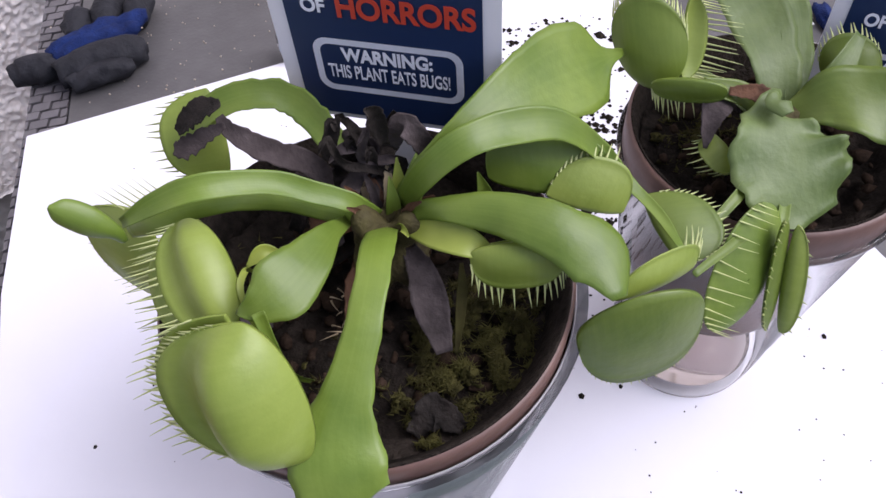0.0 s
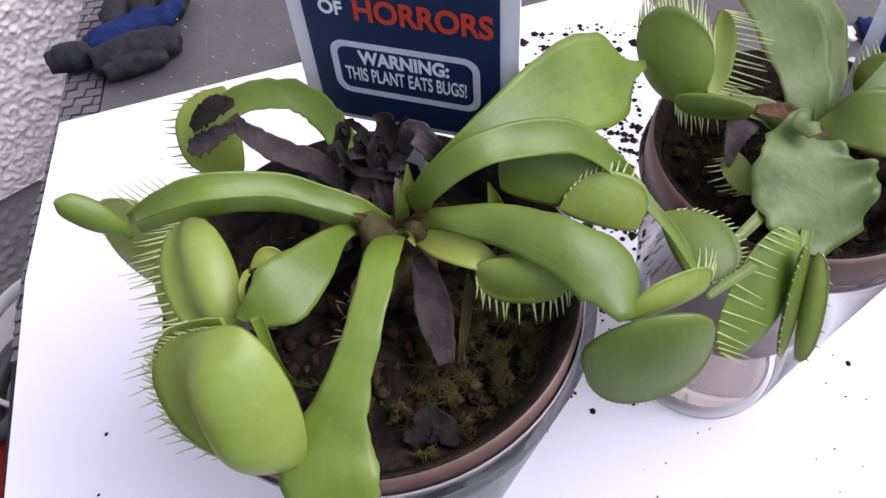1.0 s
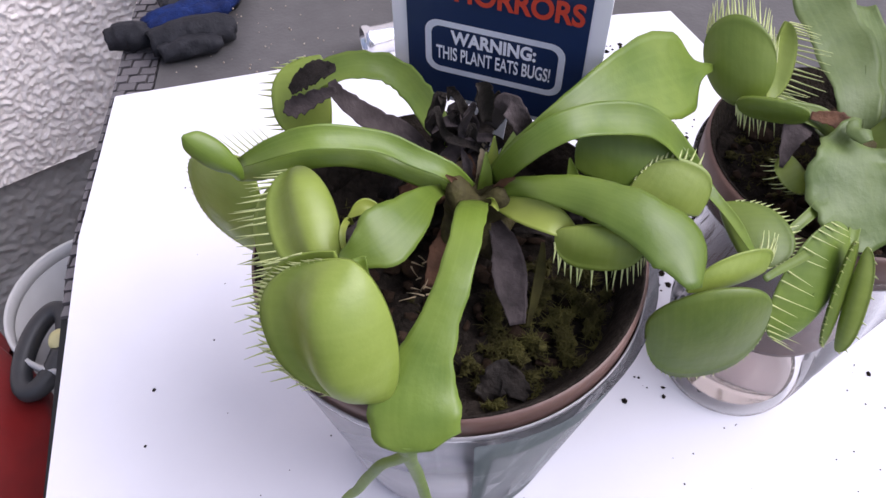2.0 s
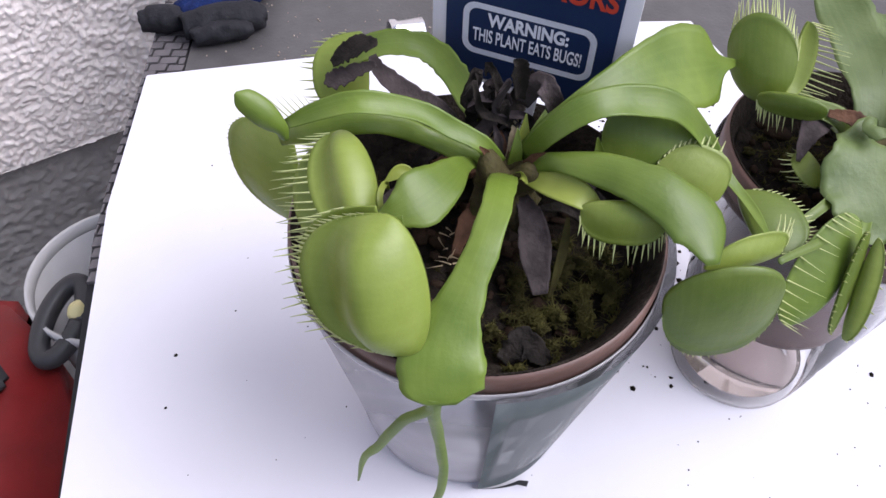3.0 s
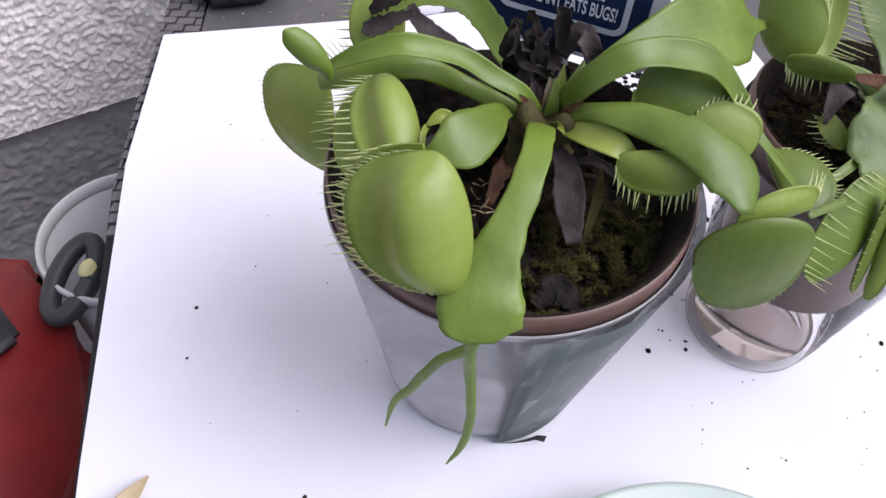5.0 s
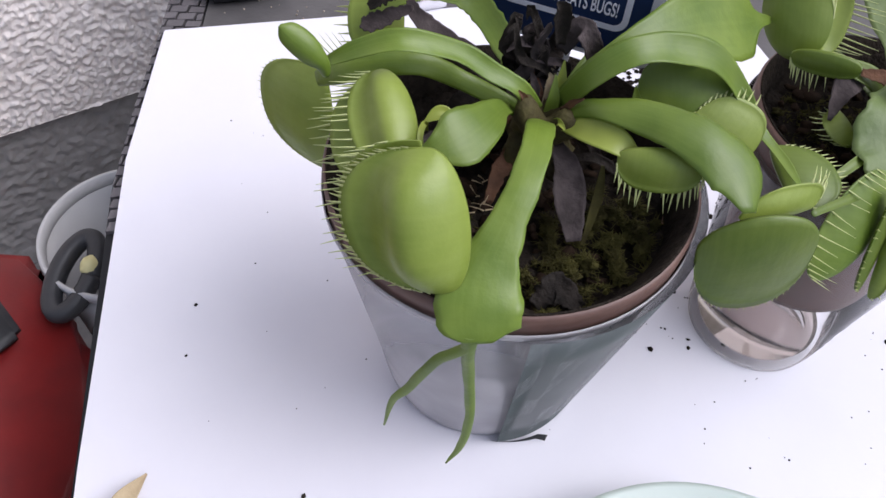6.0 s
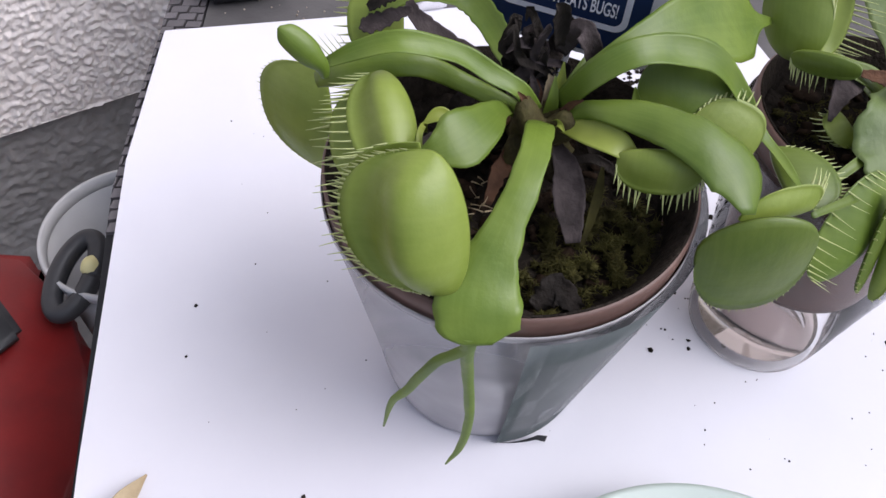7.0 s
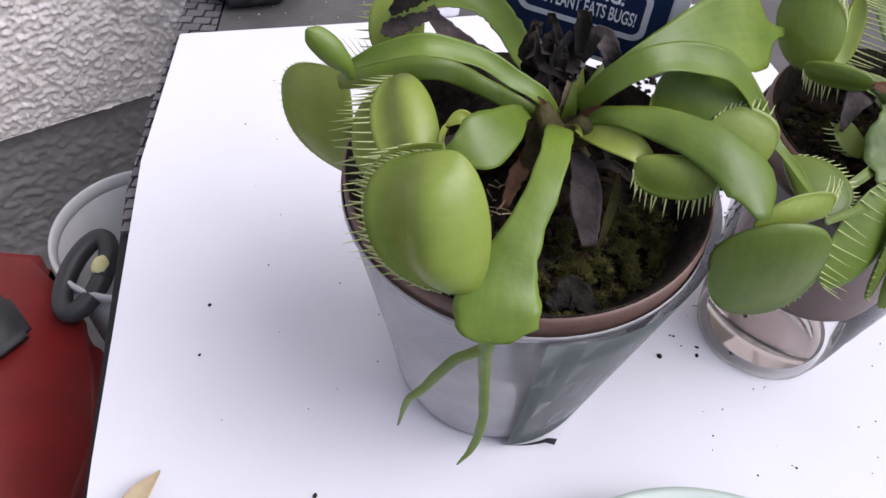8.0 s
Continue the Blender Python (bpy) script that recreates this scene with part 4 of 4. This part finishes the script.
def plant_tag(m):
    tag = tagged(empty("plant_tag"), "navy printed plastic plant tag with white border", "plant tag", group="plant tags")
    part("card", upright_plate(bmesh.new(), outline_rect(-0.0300, 0.0207, -0.0175, 0.045, 0.004), 0, 0.0008), CARD_WHITE, tag, "white plastic card", False)
    part("print_panel", upright_plate(bmesh.new(), outline_rect(-0.0262, 0.0168, -0.0160, 0.041, 0.0012), -0.0003, 0.0001), CARD_BLUE, tag, "navy blue printed panel", False)
    part("stake", upright_plate(bmesh.new(), [(-0.009, -0.017), (0.0, -0.017), (-0.0015, -0.034), (-0.0045, -0.039), (-0.0075, -0.034)], 0.0001, 0.0007), CARD_WHITE, tag, "white pointed stake", False)
    bm = bmesh.new()
    o, i = outline_rect(-0.0216, 0.0125, -0.0085, 0.0062, 0.0035), outline_rect(-0.0200, 0.0109, -0.0069, 0.0046, 0.0023)
    vo, vi = [[bm.verts.new((x, y, z)) for x, z in q] for q, y in ((o, -0.0005), (i, -0.0005))]
    k = len(o)
    for j in range(k):
        bm.faces.new((vo[j], vo[(j + 1) % k], vi[(j + 1) % k], vi[j]))
    bmesh.ops.solidify(bm, geom=bm.faces[:], thickness=0.00015)
    part("printed_frame", bm, PRINT, tag, "worn white printed frame", False)
    lettering("WARNING:", -0.0046, 0.0019, 0.0049, PRINT, tag, 0.0208, 0.035)
    lettering("THIS PLANT EATS BUGS!", -0.0046, -0.0029, 0.0052, PRINT, tag, 0.0282, 0.012)
    lettering("OF", -0.0195, 0.0142, 0.0046, PRINT, tag, 0.0054)
    lettering("HORRORS", 0.0005, 0.0144, 0.0074, CARD_RED, tag, 0.0298)
    tag.matrix_basis = m
    return tag


YAW = math.degrees(math.atan2(-0.359, 0.934))
tag_a = plant_tag(pose(0.0151, 0.0360, 0.1114, 0, 0, YAW))
copy_thing(tag_a, pose(0.148, 0.037, 0.083, -8, 0, YAW - 10))

# ---- things on the table and board ----
glove = tagged(empty("work_glove", -0.12, 0.215, -BOARD_T), "dusty blue and black work glove lying on the table", "glove")


def glove_part(name, pieces, material, seed, label=""):
    bm = bmesh.new()
    for a, b, r in pieces:
        tube(bm, [Vector(a) - glove.location, Vector(a).lerp(Vector(b), 0.4) - glove.location + Vector((0, 0, 0.001)), Vector(a).lerp(Vector(b), 0.85) - glove.location, Vector(b) - glove.location], [r * 0.8, r, r * 0.9, r * 0.45], 22, 16)
    for v in bm.verts:
        v.co += v.co.normalized() * 0.0026 * noise.noise(v.co * 210 + Vector((seed, 0, 0)))
        v.co.z = max(v.co.z, 0.0002)
    return part(name, bm, material, glove, label)


glove_part("cuff", [((-0.158, 0.1965, 0.001), (-0.138, 0.1975, 0.003), 0.0068)], GLOVE, 1)
glove_part("back", [((-0.143, 0.2035, 0.003), (-0.101, 0.2245, 0.005), 0.0052), ((-0.140, 0.2005, 0.003), (-0.104, 0.2165, 0.005), 0.0048)], GLOVE_BLUE, 2, "blue knitted back")
glove_part("finger", [((-0.137, 0.1915, 0.002), (-0.099, 0.2045, 0.003), 0.0078)], GLOVE, 3)
glove_part("finger", [((-0.131, 0.185, 0.001), (-0.104, 0.1935, 0.002), 0.0052)], GLOVE, 9)
glove_part("finger", [((-0.134, 0.216, 0.002), (-0.1335, 0.2355, 0.003), 0.0066)], GLOVE, 4)
glove_part("finger", [((-0.121, 0.221, 0.002), (-0.1205, 0.2475, 0.003), 0.0070)], GLOVE, 5)
glove_part("finger", [((-0.107, 0.224, 0.002), (-0.1055, 0.2445, 0.003), 0.0066)], GLOVE, 6)

# crumpled foil cap behind the tag
bm = lathe([(0.0072, 0.0), (0.0078, 0.0006), (0.0078, 0.0034), (0.0072, 0.0042), (0.0071, 0.016), (0.0064, 0.0165), (0.0064, 0.0008), (0.0072, 0.0)], 32, None)
for v in bm.verts:
    v.co += Vector((noise.noise(v.co * 300), noise.noise(v.co * 300 + Vector((4, 0, 0))), 0)) * 0.0004
foil = tagged(obj_from("metal_tube", bm, STEEL), "short silver metal tube lying on the table", "tube")
foil.matrix_basis = pose(-0.037, 0.188, 0.0078 - BOARD_T, 0, 90, 20)

# pale shallow dish at the near side
dish = tagged(empty("shallow_dish", 0.056, -0.1065, 0), "pale green translucent plastic dish on the board", "dish")
part("body", lathe([(0.001, 0.0004), (0.042, 0.0004), (0.044, 0.001), (0.0585, 0.0135), (0.0597, 0.0142), (0.0597, 0.015), (0.058, 0.015), (0.043, 0.0024), (0.001, 0.0022)], 80), DISH, dish)
# dry leaf scrap
scrap = tagged(empty("dry_leaf", -0.099, -0.058, 0.0005), "curled straw-coloured dry leaf scrap on the board", "leaf")
strap("blade", [(-103, -66, 1), (-99, -58, 3.2), (-95, -49, 2)], [3, 6, 0.6], (0.4, -0.2, 1), STRAW, scrap, cup=0.2, seed=90)

# litter of pebbles, foil and glass bits beyond the second pot
for i, (px, py, sx, sy, sz, mt, nm, lab) in enumerate((
        (0.183, 0.166, 0.006, 0.007, 0.005, PEBBLE, "pebble", "rounded tan pebble on the table"),
        (0.194, 0.169, 0.005, 0.006, 0.004, WHITE_PLASTIC, "pebble", "rounded pale pebble on the table"),
        (0.190, 0.150, 0.008, 0.004, 0.003, STEEL, "foil_scrap", "crumpled silver foil scrap on the table"),
        (0.178, 0.152, 0.006, 0.003, 0.003, STEEL, "foil_scrap", "crumpled silver foil scrap on the table"),
        (0.207, 0.170, 0.004, 0.010, 0.003, GLOVE_BLUE, "plastic_scrap", "strip of dark blue plastic on the table"),
        (0.212, 0.160, 0.004, 0.010, 0.002, CARD_WHITE, "plastic_scrap", "strip of white plastic on the table"))):
    bm = bmesh.new()
    lump(bm, (0, 0, sz * 0.8), (sx, sy, sz), i + 1, 0.5, 3)
    for v in bm.verts:
        v.co.z = max(v.co.z, 0)
    ob = tagged(obj_from(nm, bm, mt), lab, nm.replace("_", " "))
    ob.location = (px, py, -BOARD_T)

# ---- things on the ground beside the table ----
box = tagged(empty("tool_box", -0.23, 0.02, GROUND_Z), "red plastic tool box with black carrying ring", "tool box")
bm = bmesh.new()
slab(bm, [(-0.36, -0.16), (-0.155, -0.16), (-0.161, 0.0), (-0.168, 0.045), (-0.195, 0.057), (-0.2145, 0.075), (-0.2165, 0.1), (-0.36, 0.1)], GROUND_Z, -0.095, 0.008)
for v in bm.verts:
    v.co -= box.location
part("body", bm, RED, box, "worn dark red plastic")
bm = bmesh.new()
ring = []
for k in range(33):
    a = 2 * math.pi * k / 32
    u, w = 0.0088 * math.cos(a), 0.0220 * math.sin(a)
    ring.append(Vector((-0.1865 + u * 0.93 + w * 0.10, 0.0765 + w * 0.88 - u * 0.1, -0.083 + 0.004 * math.sin(a))) - box.location)
tube(bm, ring, [0.0048] * 33, 96, 12)
part("carrying_ring", bm, BLACK, box, "black plastic ring")
bm = bmesh.new()
lump(bm, Vector((-0.1795, 0.0805, -0.080)) - box.location, (0.0045, 0.006, 0.0045), 2, 0.1, 3)
part("cap", bm, CREAM, box, "cream yellow cap")
bm = bmesh.new()
slab(bm, [(-0.30, 0.022), (-0.215, 0.030), (-0.203, 0.048), (-0.222, 0.066), (-0.30, 0.06)], -0.0955, -0.087, 0.003)
for v in bm.verts:
    v.co -= box.location
part("latch", bm, BLACK, box, "dark grey latch panel")

tub = tagged(empty("plastic_tub", -0.170, 0.105, GROUND_Z), "white plastic tub standing on the ground", "tub")
part("body", lathe([(0.001, 0.0), (0.026, 0.0), (0.0285, 0.004), (0.0400, 0.332), (0.0393, 0.332), (0.027, 0.006), (0.001, 0.005)], 64), WHITE_PLASTIC, tub)
rim = [(0.0400, 0.3315), (0.0420, 0.334), (0.0424, 0.3375), (0.0418, 0.3395), (0.0402, 0.3392), (0.0392, 0.3330)]
part("rim", lathe(rim + rim[:1], 64, None), WHITE_PLASTIC, tub, "rolled white rim")

# ---- soil crumbs strewn over the board ----
rng = random.Random(12)
bm = bmesh.new()


def crumb(x, y, r):
    v = [bm.verts.new((x + r * rng.uniform(.6, 1.2) * math.cos(a), y + r * rng.uniform(.6, 1.2) * math.sin(a), 0.0001)) for a in (0, 1.3, 2.5, 3.8, 5.0)]
    t = bm.verts.new((x, y, r * 0.9))
    for i in range(5):
        bm.faces.new((v[i], v[(i + 1) % 5], t))
    bm.faces.new(v[::-1])


for x, y, r in ((-0.096, 0.0104, 0.0009), (-0.1037, 0.1003, 0.0005), (0.0519, 0.011, 0.0008), (0.0415, -0.0006, 0.0007), (-0.0943, -0.0091, 0.0006), (-0.05, -0.052, 0.0010), (0.138, 0.0132, 0.0012)):
    crumb(x, y, r)
for _ in range(900):
    x, y = rng.gauss(0.078, 0.016), rng.gauss(0.135, 0.042)
    if y < 0.19 - max(0.0, x - 0.11) * 2.5 and y < 0.205:
        crumb(x, y, abs(rng.gauss(0.0005, 0.0007)) + 0.0003)
for _ in range(120):
    x, y = rng.gauss(0.062, 0.006), rng.gauss(0.05, 0.018)
    crumb(x, y, abs(rng.gauss(0.0003, 0.0003)) + 0.0002)
for _ in range(70):
    x, y = rng.uniform(0.06, 0.2), rng.uniform(-0.1, 0.02)
    if x < 0.19 - y * 0.3:
        crumb(x, y, rng.uniform(0.00015, 0.0004))
for _ in range(45):
    crumb(rng.uniform(-0.1, 0.05), rng.uniform(-0.08, 0.15), rng.uniform(0.00015, 0.0004))
tagged(obj_from("soil_crumbs", bm, SOIL, smooth=False), "dark soil crumbs strewn over the white board", "soil crumbs", kind="stuff")
# pale dust and grit on the tabletop and glove
bm = bmesh.new()
for _ in range(120):
    x, y = rng.uniform(-0.13, 0.0), rng.uniform(0.175, 0.27)
    r = rng.uniform(0.0002, 0.0006)
    got = bmesh.ops.create_icosphere(bm, subdivisions=0, radius=r, matrix=Matrix.Translation((x, y, -BOARD_T + r * 0.6)))
for _ in range(46):
    t, w = rng.random(), rng.gauss(0, 0.006)
    x, y = -0.143 + 0.042 * t - w * 0.4, 0.199 + 0.02 * t + w
    r = rng.uniform(0.0002, 0.0006)
    bmesh.ops.create_icosphere(bm, subdivisions=0, radius=r, matrix=Matrix.Translation((x, y, -BOARD_T + 0.0078)))
tagged(obj_from("grit", bm, PEBBLE), "pale grit scattered on the slate tabletop", "grit", kind="stuff")

# ---- woven border strands ----
bm = bmesh.new()
slab(bm, [(-0.5, -0.0026), (0.42, -0.0019), (0.5, 0.0026), (-0.42, 0.0019)], 0, 0.0018)
strand_mesh = bpy.data.meshes.new("strand")
bm.to_mesh(strand_mesh)
bm.free()
strand_mesh.materials.append(WICKER)
for row in range(44):
    y = 0.045 + row * 0.0056
    x1, x0 = seam_x(y) - 0.0008, edge_x(y) + 0.0004
    cut = x1 - (0.0035 if row % 2 else 0.0078)
    right = x1
    while right > x0 + 0.0012:
        left = max(cut, x0)
        ob = new("strand", strand_mesh)
        ob.parent = table
        ob.matrix_basis = pose((left + right) / 2 - table.location.x, y - table.location.y, -BOARD_T - 0.0020 - table.location.z, rng.uniform(-4, 4), rng.uniform(1, 5), 5) @ Matrix.Diagonal((max(0.0005, right - left - 0.0007), 1, 1, 1))
        right, cut = left, cut - 0.0088
